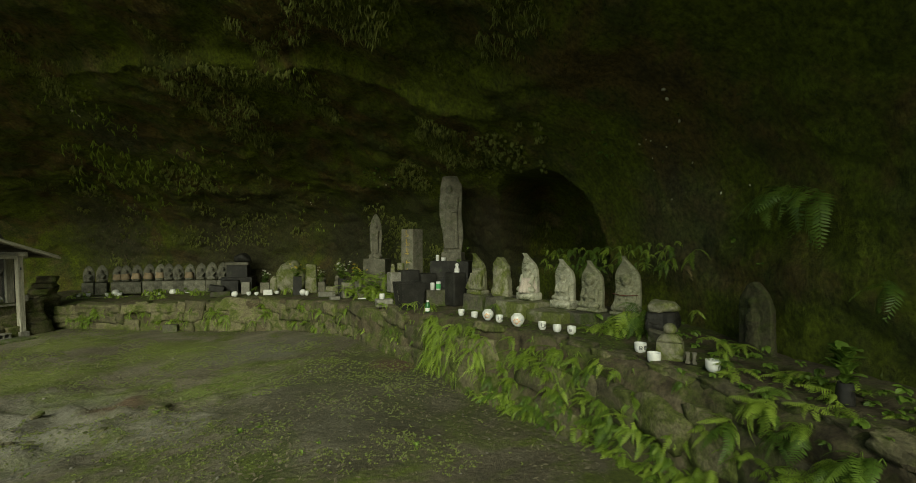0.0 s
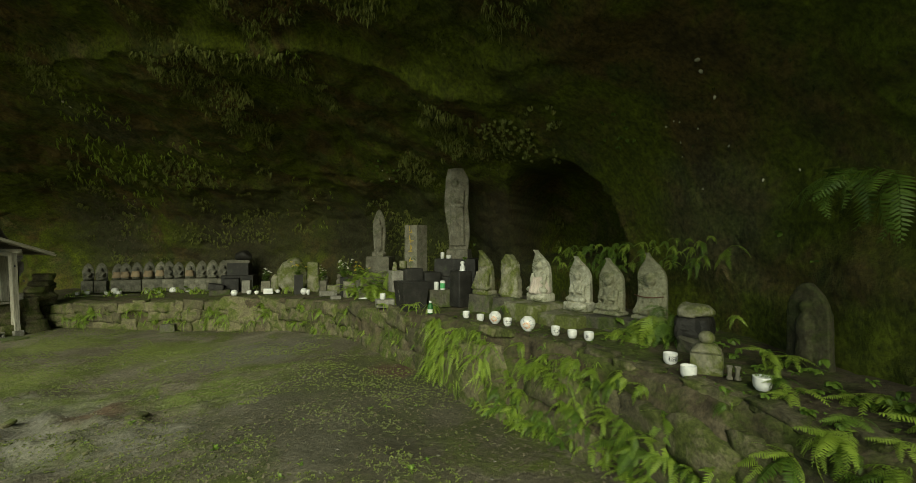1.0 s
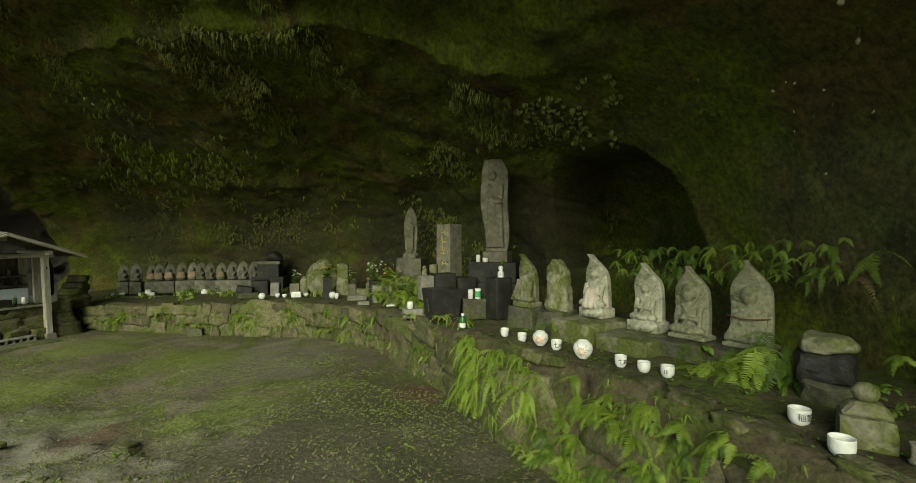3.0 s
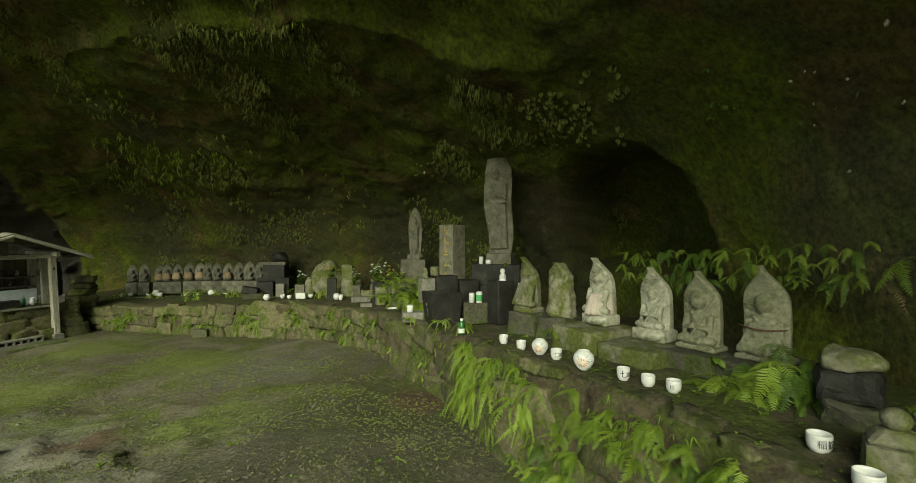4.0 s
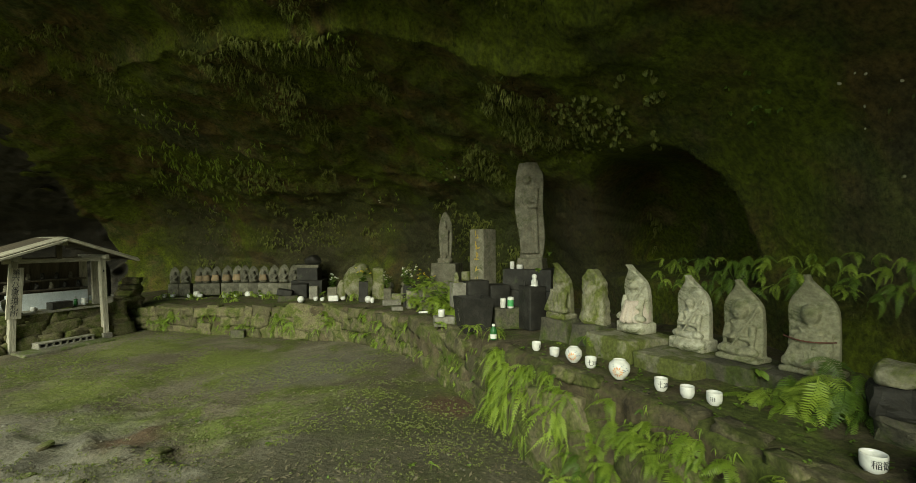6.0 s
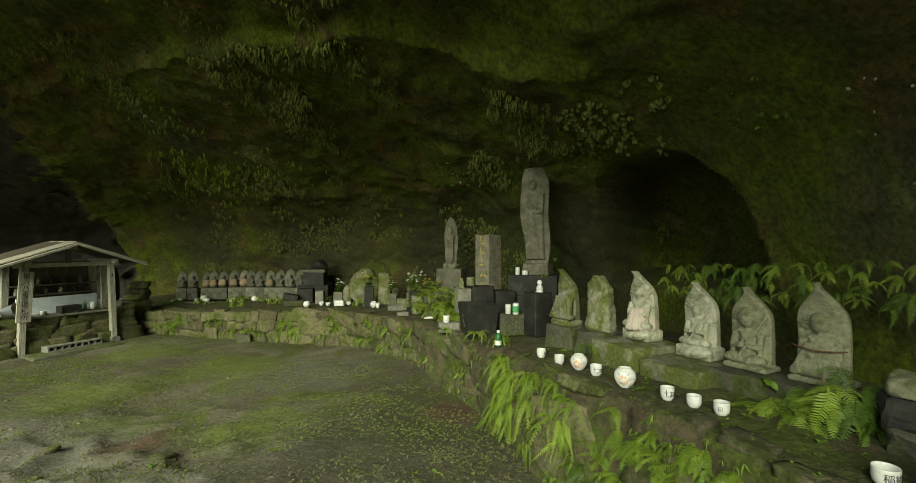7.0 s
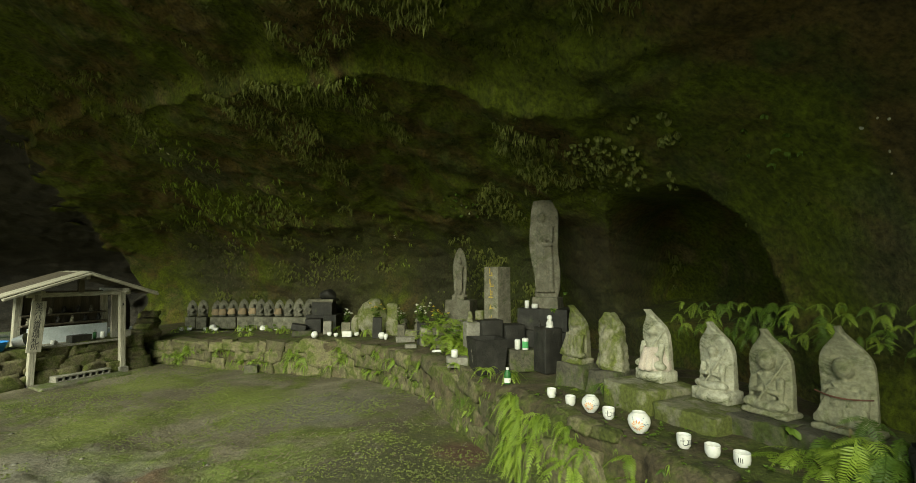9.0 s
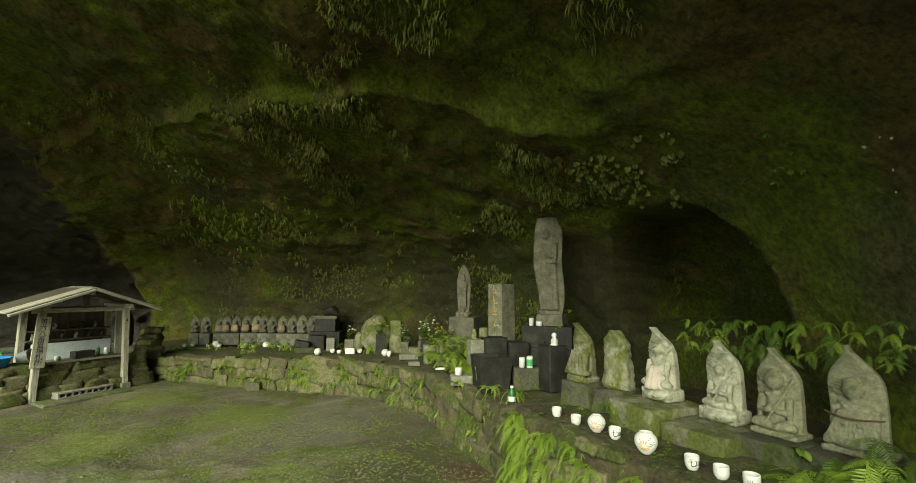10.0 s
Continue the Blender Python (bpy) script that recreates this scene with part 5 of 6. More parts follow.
# ---- ferns ----
def frond_mesh(seed, length, width, pairs, droop, mat, rise=0.35, kind="feather", teeth=3, gap=0.40):
    """One fern frond that grows along +y, arches and droops; kind "strap" is a single narrow leaf."""
    rng = random.Random(seed)
    sway = rng.uniform(-0.3, 0.3)

    def spine(s):
        return Vector((sway * length * s * s, length * s * (1 - 0.25 * droop * s), length * (rise * s - droop * s * s)))
    verts, faces = [], []

    def add(*q):
        b = len(verts)
        verts.extend(tuple(p) for p in q)
        return b
    n = 9
    for i in range(n):
        s = i / (n - 1)
        c = spine(s)
        if kind == "strap":
            w = width * math.sin(math.pi * min(1, 0.06 + s * 0.94)) ** 0.7 * 0.5
            wave = 0.12 * w * math.sin(s * 25 + seed)
            add(c + Vector((-w + wave, 0, 0.25 * w)), c, c + Vector((w + wave, 0, 0.25 * w)))
        else:
            w = 0.0020 * (1.3 - s)
            add(c + Vector((-w, 0, 0)), c + Vector((0, 0, -w)), c + Vector((w, 0, 0)))
    for i in range(n - 1):
        a = i * 3
        faces += [(a, a + 1, a + 4, a + 3), (a + 1, a + 2, a + 5, a + 4)]
    if kind != "strap":
        # lance-shaped outline, pinnae set alternately with clear gaps, each toothed and sagging to its tip
        step = length * 0.88 / pairs
        for k in range(pairs):
            for side in (-1, 1):
                s = 0.12 + 0.88 * (k + 0.25 * side) / pairs
                if rng.random() < 0.03:
                    continue
                c = spine(s)
                ahead = (spine(min(s + 0.02, 1.02)) - c).normalized()
                shape = min(1.0, 0.62 + 1.6 * s) * max(0.0, 1 - s) ** 0.62 * 1.32
                l = width * 0.5 * max(shape, 0.07) * rng.uniform(0.88, 1.08)
                wide = min(step * gap, l * 0.4)
                out = (Vector((side, 0, 0)) + ahead * rng.uniform(0.28, 0.5) + Vector((0, 0, rng.uniform(-0.25, 0.08)))).normalized()
                sag = Vector((0, 0, -0.16 * l))
                up, dn = [], []
                for q in range(1, teeth + 2):
                    f = q / (teeth + 2)
                    ww = wide * (1 - 0.7 * f * f) * (1.0 if q % 2 else 0.74)
                    up.append(c + out * l * (f - 0.06) + ahead * ww + sag * f * f)
                    dn.append(c + out * l * (f - 0.06) - ahead * ww * 0.9 + sag * f * f)
                tip = c + out * l + ahead * wide * 0.3 + sag
                b = add(*([c] + up + [tip] + dn[::-1]))
                m = len(up)
                faces.append((b, b + 1, b + 2 * m + 1))
                for q in range(m - 1):
                    faces.append((b + 1 + q, b + 2 + q, b + 2 * m - q, b + 2 * m + 1 - q))
                faces.append((b + m, b + m + 1, b + m + 2))
    return mesh_of("frond", verts, faces, mat)


FEATHER = [frond_mesh(i, 0.30 + 0.025 * (i % 4), 0.105 + 0.014 * (i % 3), 14 + i % 4, 0.30 + 0.14 * (i % 5), FERN_BRIGHT, 0.35) for i in range(8)]
FEATHER_DEEP = [frond_mesh(20 + i, 0.32 + 0.025 * (i % 4), 0.125 + 0.014 * (i % 3), 14 + i % 4, 0.35 + 0.14 * (i % 5), FERN_DEEP, 0.3) for i in range(8)]
STRAP = [frond_mesh(40 + i, 0.16 + 0.02 * (i % 3), 0.020 + 0.004 * (i % 3), 0, 0.8 + 0.15 * (i % 4), FERN_BRIGHT, 0.15, "strap") for i in range(8)]
NARROW = [frond_mesh(60 + i, 0.27 + 0.03 * (i % 3), 0.052 + 0.008 * (i % 3), 17, 0.7 + 0.15 * (i % 4), FERN_BRIGHT, 0.2, teeth=1, gap=0.44) for i in range(6)]
DRY = [frond_mesh(80 + i, 0.30, 0.09, 13, 0.7, FERN_DRY, 0.2, gap=0.3) for i in range(2)]
BROAD = [frond_mesh(90 + i, 0.09, 0.055, 0, 0.35, FERN_DEEP, 0.3, "strap") for i in range(4)]
CURL = [frond_mesh(110 + i, 0.085 + 0.012 * (i % 3), 0.016 + 0.004 * (i % 2), 0, 1.0 + 0.2 * (i % 3), HANGING, 0.45, "strap") for i in range(6)]
VINE = [frond_mesh(120 + i, 0.06, 0.045, 0, 0.6, HANGING, 0.2, "strap") for i in range(4)]


def fern(m, meshes, count, seed, label, size=1.0, fan=80, group="ferns on the ledge wall", lift=(-25, 40), name="fern"):
    rng = random.Random(seed)
    ob = thing(name, m, label, "fern" if name == "fern" else "plant", group)
    for i in range(count):
        a = (i + rng.uniform(0.2, 0.8)) / count * 2 * fan - fan
        k = 0.8 * size * rng.uniform(0.65, 1.12)
        fr = new("frond" if name == "fern" else "leaf", meshes[rng.randrange(len(meshes))])
        fr.parent = ob
        fr.matrix_local = pose(0, 0, 0, 0, 0, a) @ pose(0, 0, 0, rng.uniform(*lift), rng.uniform(-25, 25), 0) @ Matrix.Scale(k, 4)
    return ob


def grown(name, label, category, seeds):
    """Many small plants in one mesh: seeds holds a pose, the frond meshes, how many, a seed, the size, the fan and the lift."""
    vs, fs, mats, ids, total = [], [], [], [], 0
    cache = {}
    for m, meshes, count, sd, size, fan, lift in seeds:
        rg = random.Random(sd)
        for i in range(count):
            a = (i + rg.uniform(0.2, 0.8)) / count * 2 * fan - fan
            k = size * rg.uniform(0.65, 1.12)
            me = meshes[rg.randrange(len(meshes))]
            if me.name not in cache:
                c = np.empty(len(me.vertices) * 3)
                me.vertices.foreach_get("co", c)
                cache[me.name] = (c.reshape(-1, 3), [tuple(f.vertices) for f in me.polygons])
            c, polys = cache[me.name]
            w = np.array(m @ pose(0, 0, 0, 0, 0, a) @ pose(0, 0, 0, rg.uniform(*lift), rg.uniform(-25, 25), 0) @ Matrix.Scale(k, 4))
            vs.append(c @ w[:3, :3].T + w[:3, 3])
            mt = me.materials[0]
            if mt not in mats:
                mats.append(mt)
            fs += [tuple(q + total for q in f) for f in polys]
            ids += [mats.index(mt)] * len(polys)
            total += len(c)
    me = mesh_of(name, np.vstack(vs).tolist(), fs)
    for mt in mats:
        me.materials.append(mt)
    me.polygons.foreach_set("material_index", ids)
    return solid(name, me, Matrix(), label, category, kind="stuff")


def outward(i):
    """The turn that points +y out of the ledge wall at edge station i."""
    f = -back_way[i]
    return math.degrees(math.atan2(-f[0], f[1]))


LABELS = {"b": "bright green fern with arching feathery fronds", "s": "bright green clump of narrow drooping leaves", "d": "deep green fern with broad feathery fronds", "n": "light green fern with narrow hanging fronds"}
KINDS = {"b": FEATHER, "s": STRAP, "d": FEATHER_DEEP, "n": NARROW}


def station(x, y):
    return int(np.argmin((edge[:, 0] - x) ** 2 + (edge[:, 1] - y) ** 2))


far_tufts, ledge_tufts = [], []


def wall_fern(i, s, kind, seed, size, count, off=0.02, far=False):
    x, y = edge[i, :2] - back_way[i] * (0.03 + off)
    g = ground_z(x, y)
    z = g + (edge[i, 2] - g) * s
    if far:
        far_tufts.append((pose(x, y, z, 0, 0, outward(i)), KINDS[kind], count, seed, size, 70, (-70, 5)))
    else:
        fern(pose(x, y, z, 0, 0, outward(i)), KINDS[kind], count, seed, LABELS[kind], size, 70, lift=(-70, 5))


rng = random.Random(11)
i_a, i_b, i_c, i_d, i_e = station(-1.3, 6.5), station(-0.15, 4.85), station(0.25, 4.2), station(0.8, 3.5), station(1.7, 0.2)
seed = 100
# the dense bright clump of hanging fronds
for k in range(74):
    seed += 1
    wall_fern(rng.randint(i_b - 5, i_c + 1), rng.uniform(0.22, 0.97), "n" if k % 6 else "s", seed, rng.uniform(0.8, 1.2) * (1.0 if k % 3 else 0.8), 7, far=k % 3 == 0)
# thin growth towards the corner of the wall
for k in range(20):
    seed += 1
    wall_fern(rng.randint(i_a, i_b), rng.uniform(0.05, 0.8), rng.choice("nbsd"), seed, rng.uniform(0.35, 0.6), 4)
for k in range(90):
    seed += 1
    wall_fern(rng.randint(i_a - 12, i_b), rng.uniform(0.0, 1.0), rng.choice("snsn"), seed, rng.uniform(0.18, 0.42), 5, far=True)
for k in range(150):
    seed += 1
    wall_fern(rng.randint(i_b, i_e), rng.uniform(0.0, 1.0), rng.choice("nsds"), seed, rng.uniform(0.12, 0.26), 4, far=True)
# groups of feathery ferns in the joints: station range, height range, how many plants
for x0, y0, x1, y1, s0, s1, num, kd, lo, hi in ((0.15, 4.35, 0.38, 4.02, 0.0, 0.35, 14, "bbd", 0.45, 0.7), (0.34, 4.1, 0.5, 3.92, 0.2, 0.7, 6, "bn", 0.45, 0.7), (0.50, 3.92, 0.86, 3.42, 0.5, 0.98, 24, "bbn", 0.5, 0.85),
                                                 (0.45, 3.98, 0.95, 3.25, 0.0, 0.45, 34, "bbdn", 0.5, 0.82), (0.88, 3.38, 1.12, 2.9, 0.3, 0.95, 20, "bbd", 0.5, 0.8), (1.0, 3.15, 1.3, 2.5, 0.0, 0.4, 20, "bbd", 0.55, 0.85),
                                                 (1.25, 2.62, 1.5, 1.9, 0.1, 0.7, 22, "bbd", 0.5, 0.85), (1.46, 2.05, 1.66, 0.7, 0.0, 0.95, 52, "bbd", 0.6, 0.9), (1.05, 3.05, 1.5, 1.95, 0.0, 0.25, 24, "bbd", 0.5, 0.8), (0.3, 4.15, 1.1, 2.95, 0.0, 0.2, 30, "bbn", 0.4, 0.65), (1.4, 2.3, 1.55, 1.7, 0.75, 1.0, 12, "bd", 0.55, 0.85)):
    lo_i, hi_i = sorted((station(x0, y0), station(x1, y1)))
    for k in range(num):
        seed += 1
        wall_fern(rng.randint(lo_i, hi_i), rng.uniform(s0, s1), rng.choice(kd), seed, rng.uniform(lo, hi) * (0.8 if k % 2 else 1.0), rng.randint(4, 7), far=k % 2 == 1)
# far wall: small tufts in clusters
for cxs, num in ((-7.2, 7), (-6.9, 5), (-6.2, 4), (-5.7, 4), (-5.2, 5), (-4.65, 6), (-4.5, 5), (-3.6, 3), (-2.6, 5), (-2.1, 5), (-1.6, 6)):
    for k in range(int(num * 1.7)):
        seed += 1
        i = int(np.argmin(abs(edge[:, 0] - (cxs + rng.uniform(-0.22, 0.22)))))
        wall_fern(i, rng.uniform(0.15, 0.95), rng.choice("snnb"), seed, rng.uniform(0.5, 0.85), 7, far=True)


def spot(x, y, z, turn, kind, size, count, fan=80, label="", group="ferns among the statues", lift=(-72, 8)):
    global seed
    seed += 1
    if y < 3.3 and z < 1.3:
        size *= 0.6
    meshes = {"b": FEATHER, "d": FEATHER_DEEP, "n": NARROW, "y": DRY, "s": STRAP, "l": BROAD}[kind]
    fern(pose(x, y, z, 0, 0, turn), meshes, count, seed, label or {"y": "withered brown fern frond", "l": "low plant with broad deep green leaves"}.get(kind) or LABELS[kind], size, fan, group, lift, "fern" if kind != "l" else "leafy_plant")


# before the last statues and lantern
for x, y, z, t, k, sz, n in ((1.30, 3.62, 1.10, 150, "b", 0.7, 5), (1.22, 3.66, 1.02, 170, "b", 0.6, 4), (1.42, 3.60, 1.08, 160, "d", 0.7, 5), (1.15, 3.78, 1.0, 150, "b", 0.5, 4), (1.33, 3.72, 1.16, 120, "y", 0.4, 2),
                             (1.48, 3.22, 1.02, 150, "d", 0.6, 5), (1.64, 3.2, 1.22, 130, "b", 0.6, 4), (1.52, 2.62, 1.02, 130, "d", 0.8, 7), (1.56, 2.72, 1.05, 120, "b", 0.7, 6), (1.60, 2.5, 1.0, 130, "l", 1.0, 9), (1.45, 2.35, 0.97, 140, "l", 0.9, 8),
                             (1.50, 2.2, 1.0, 140, "d", 0.8, 6), (1.62, 1.95, 1.0, 120, "b", 0.85, 6), (0.42, 4.72, 1.06, 160, "b", 0.55, 6), (0.36, 4.80, 1.04, 170, "d", 0.5, 5), (0.20, 4.98, 0.95, 150, "n", 0.6, 6), (1.20, 3.95, 1.07, 120, "l", 0.8, 6)):
    spot(x, y, z, t, k, sz, n)
for x, y, z in ((1.26, 3.78, 1.10), (1.34, 3.72, 1.12), (1.42, 3.66, 1.12), (1.38, 3.60, 1.02)):
    spot(x, y, z, 150, "d", 0.75, 5, 75, lift=(-75, -15))
for x, y, z in ((1.16, 3.82, 1.02), (1.22, 3.74, 1.06), (1.30, 3.68, 1.06), (1.36, 3.66, 1.14), (1.46, 3.62, 1.16), (1.50, 3.58, 1.10), (1.44, 3.52, 1.02), (1.24, 3.62, 0.98), (1.40, 3.74, 1.20), (1.52, 3.50, 1.14), (1.56, 3.56, 1.16), (1.10, 3.86, 0.98), (1.18, 3.70, 1.0), (1.34, 3.58, 1.08), (1.48, 3.48, 1.04)):
    spot(x, y, z, 140, "b" if x < 1.4 else "d", 0.66, 5, 85, lift=(-80, 0))
spot(1.27, 3.56, 1.16, 160, "b", 0.95, 2, 20, lift=(-80, -60))
spot(1.36, 3.55, 1.12, 165, "d", 0.95, 4, 50, lift=(-80, -40))
# lip of the arched niche and rock face above the statues
rng = random.Random(5)
for k in range(72):
    f = k / 71
    x, y = 0.98 + 0.78 * f + rng.uniform(-0.04, 0.04), 5.28 - 1.6 * f + rng.uniform(-0.06, 0.06)
    z, t, kd, sz = 1.50 + 0.10 * math.sin(k * 1.7) + 0.10 * f, 135 + rng.uniform(-25, 25), rng.choice("bbdd"), rng.uniform(0.3, 0.55)
    if k % 2:
        seed += 1
        ledge_tufts.append((pose(x, y, z, 0, 0, t), KINDS[kd], 4, seed, sz * 0.8, 80, (-80, -15)))
    else:
        spot(x, y, z, t, kd, sz, 4, 80, group="ferns on the rock lip", lift=(-80, -15))
for k in range(44):
    i = rng.randint(station(1.2, 2.75), station(1.7, 0.0))
    p = edge[i, :2] + back_way[i] * rng.choice((-0.02, 0.03, 0.12, 0.2, 0.3, 0.4))
    seed += 1
    ledge_tufts.append((pose(p[0], p[1], ledge_z(*p) + rng.uniform(0, 0.05), 0, 0, outward(i) + rng.uniform(-50, 50)), rng.choice((FEATHER, FEATHER, BROAD, BROAD)), 5, seed, rng.uniform(0.3, 0.55), 90, (-65, 10)))
for x, y, z, t, k, sz, n in ((1.84, 3.62, 1.62, 130, "b", 0.8, 3), (1.80, 3.66, 1.50, 130, "y", 0.8, 2), (1.93, 2.72, 2.02, 120, "d", 1.3, 6), (1.97, 2.55, 1.98, 110, "d", 1.2, 5), (1.95, 2.9, 2.0, 130, "d", 1.1, 4), (1.93, 3.25, 1.72, 130, "l", 0.8, 4), (2.0, 2.15, 1.5, 100, "d", 0.8, 4),
                             (1.95, 3.0, 1.55, 120, "l", 0.6, 4), (0.0, 6.1, 1.45, 160, "l", 0.7, 6), (0.12, 6.0, 1.62, 160, "l", 0.6, 5)):
    spot(x, y, z, t, k, sz, n, 70, group="ferns on the rock face")
# leafy growth along the far ledge
rng = random.Random(8)
for cxs, cys, num, kk in ((-5.45, 9.6, 8, "sn"), (-5.1, 9.75, 6, "nl"), (-6.0, 9.4, 5, "sn"), (-4.1, 9.6, 5, "ln"), (-3.3, 9.15, 4, "ns"), (-2.75, 8.95, 4, "nl"), (-1.75, 7.85, 18, "lb"), (-1.5, 7.6, 20, "lb"), (-1.3, 7.3, 16, "lb"), (-1.05, 6.6, 6, "bn"), (-7.3, 9.9, 14, "ls"), (-8.0, 9.85, 12, "ls"), (-6.6, 10.0, 14, "ls"), (-5.9, 10.0, 10, "ls"), (-0.9, 6.0, 5, "ln"), (-0.45, 5.45, 6, "nl")):
    for k in range(num):
        x, y = cxs + rng.uniform(-0.22, 0.22), cys + rng.uniform(-0.14, 0.14)
        seed += 1
        kd = rng.choice(kk)
        ledge_tufts.append((pose(x, y, ledge_z(x, y) + rng.uniform(0, 0.42 if -1.9 < cxs < -1.2 else 0.12), 0, 0, 180 + rng.uniform(-40, 40)), {"b": FEATHER, "n": NARROW, "s": STRAP, "l": BROAD}[kd], 6, seed, rng.uniform(0.6, 1.0), 110, (-50, 25)))
for k in range(420):
    i = rng.randint(i_b, i_e)
    p = edge[i, :2] + back_way[i] * rng.uniform(0.0, 0.4)
    seed += 1
    ledge_tufts.append((pose(p[0], p[1], ledge_z(*p), 0, 0, rng.uniform(0, 360)), BROAD, 4, seed, rng.uniform(0.10, 0.26), 180, (0, 50)))
for k in range(60):
    f = rng.random()
    x, y = 1.72 + 0.24 * f + rng.uniform(-0.14, 0.08), 3.55 - 2.3 * f + rng.uniform(-0.1, 0.1)
    seed += 1
    ledge_tufts.append((pose(x, y, ledge_z(x, y) + rng.uniform(0, 0.1), 0, 0, 120 + rng.uniform(-50, 50)), rng.choice((FEATHER, BROAD, BROAD, BROAD)), 6, seed, rng.uniform(0.3, 0.6), 100, (-60, 20)))
# thin moss and seedlings all over the far wall face
for k in range(150):
    seed += 1
    i = rng.randint(0, i_a)
    wall_fern(i, rng.uniform(0.02, 1.0), rng.choice("sn"), seed, rng.uniform(0.18, 0.4), 5, far=True)
grown("wall_tufts", "bright green fern tufts growing from the stone wall", "ferns", far_tufts)
grown("ledge_growth", "leafy green growth along the ledge", "plants", ledge_tufts)


# ---- vase with leaves on the near ledge ----
ob = thing("leaf_vase", pose(1.72, 2.07, ledge_z(1.72, 2.07) - 0.01), "black slim vase with drooping broad leaves", "vase")
part("vase_body", lathe([(0, 0), (0.035, 0), (0.037, 0.015), (0.034, 0.07), (0.028, 0.10), (0.023, 0.10), (0.028, 0.06), (0, 0.04)], 18), DARK_STONE, ob)
rng = random.Random(3)
for k in range(34):
    fr = part("leaf", BROAD[k % 4], None, ob)
    fr.matrix_local = pose(0, 0, rng.uniform(0.09, 0.24), 0, 0, rng.uniform(0, 360)) @ pose(0, 0, 0, rng.uniform(-10, 55)) @ Matrix.Scale(rng.uniform(0.7, 1.2), 4)

# ---- weeds on the ground ----
rng = random.Random(21)
for x, y, n, sz in ((-1.62, 3.42, 9, 0.55), (-1.5, 3.5, 6, 0.4), (-0.28, 3.12, 8, 0.6), (-0.2, 3.25, 6, 0.45), (-2.62, 4.02, 9, 0.6), (-2.5, 4.1, 6, 0.45), (-0.75, 4.15, 7, 0.5), (-0.62, 4.2, 5, 0.4), (-3.1, 5.0, 6, 0.5), (-2.9, 3.1, 6, 0.35), (-1.2, 3.9, 5, 0.4)):
    seed += 1
    fern(pose(x, y, ground_z(x, y), 0, 0, rng.uniform(0, 360)), BROAD + NARROW[:2], n, seed, "low green weed growing in the damp earth", sz, 180, "weeds on the ground", (5, 60), "weed")


for k in range(46):
    x, y = rng.uniform(-4.8, 0.4), rng.uniform(2.9, 7.2)
    i = station(x, y)
    if (x - edge[i, 0]) * back_way[i, 0] + (y - edge[i, 1]) * back_way[i, 1] > -0.1 or fbm(x * 0.7, y * 0.7, 4, 4) < 0.05:
        continue
    seed += 1
    fern(pose(x, y, ground_z(x, y), 0, 0, rng.uniform(0, 360)), BROAD + STRAP[:3], rng.randint(4, 7), seed, "low green weed growing in the damp earth", rng.uniform(0.25, 0.45), 180, "weeds on the ground", (5, 60), "weed")


# ---- scattered growth: tufts, litter, hanging leaves ----
def blades(points, size, mat, name, label, category, seed=0, per=5, hang=False):
    """Many small leaves in one mesh; points: place and the way that they grow."""
    rng = np.random.default_rng(seed)
    verts, faces = [], []
    for p, way in points:
        for k in range(per):
            d = way + Vector(rng.normal(0, 0.45, 3))
            if hang:
                d.z -= 0.9
            d.normalize()
            l = size * rng.uniform(0.5, 1.25)
            side = d.cross(Vector(rng.normal(0, 1, 3))).normalized() * l * (0.16 if hang else 0.27)
            o = p + Vector(rng.normal(0, size * 0.35, 3)) * (0.8 if hang else 1)
            if not hang:
                o.z = p.z
            sag = Vector((0, 0, -0.25 * l))
            b = len(verts)
            verts += [o, o + d * l * 0.5 + side, o + d * l + sag, o + d * l * 0.5 - side]
            faces.append((b, b + 1, b + 2, b + 3))
    return solid(name, mesh_of(name, verts, faces, mat), Matrix(), label, category, kind="stuff")


rng = random.Random(31)
tufts, litter, pebbles = [], [], []
while len(tufts) < 15000:
    x, y = rng.uniform(-9, 1.2), rng.uniform(1.8, 9)
    i = station(x, y)
    if (x - edge[i, 0]) * back_way[i, 0] + (y - edge[i, 1]) * back_way[i, 1] > -0.02:
        continue
    m = fbm(x * 0.7, y * 0.7, 4, 4) + 0.25 * noise.noise(Vector((x * 3, y * 3, 1)))
    if m > 0.1 or (rng.random() < 0.05):
        tufts.append((Vector((x, y, ground_z(x, y))), Vector((0, 0, 1))))
CREEPER = leaf_material("creeping_weed_leaf", (0.055, 0.068, 0.018), (0.120, 0.138, 0.045), 0.55, 0.2)
clumps = []
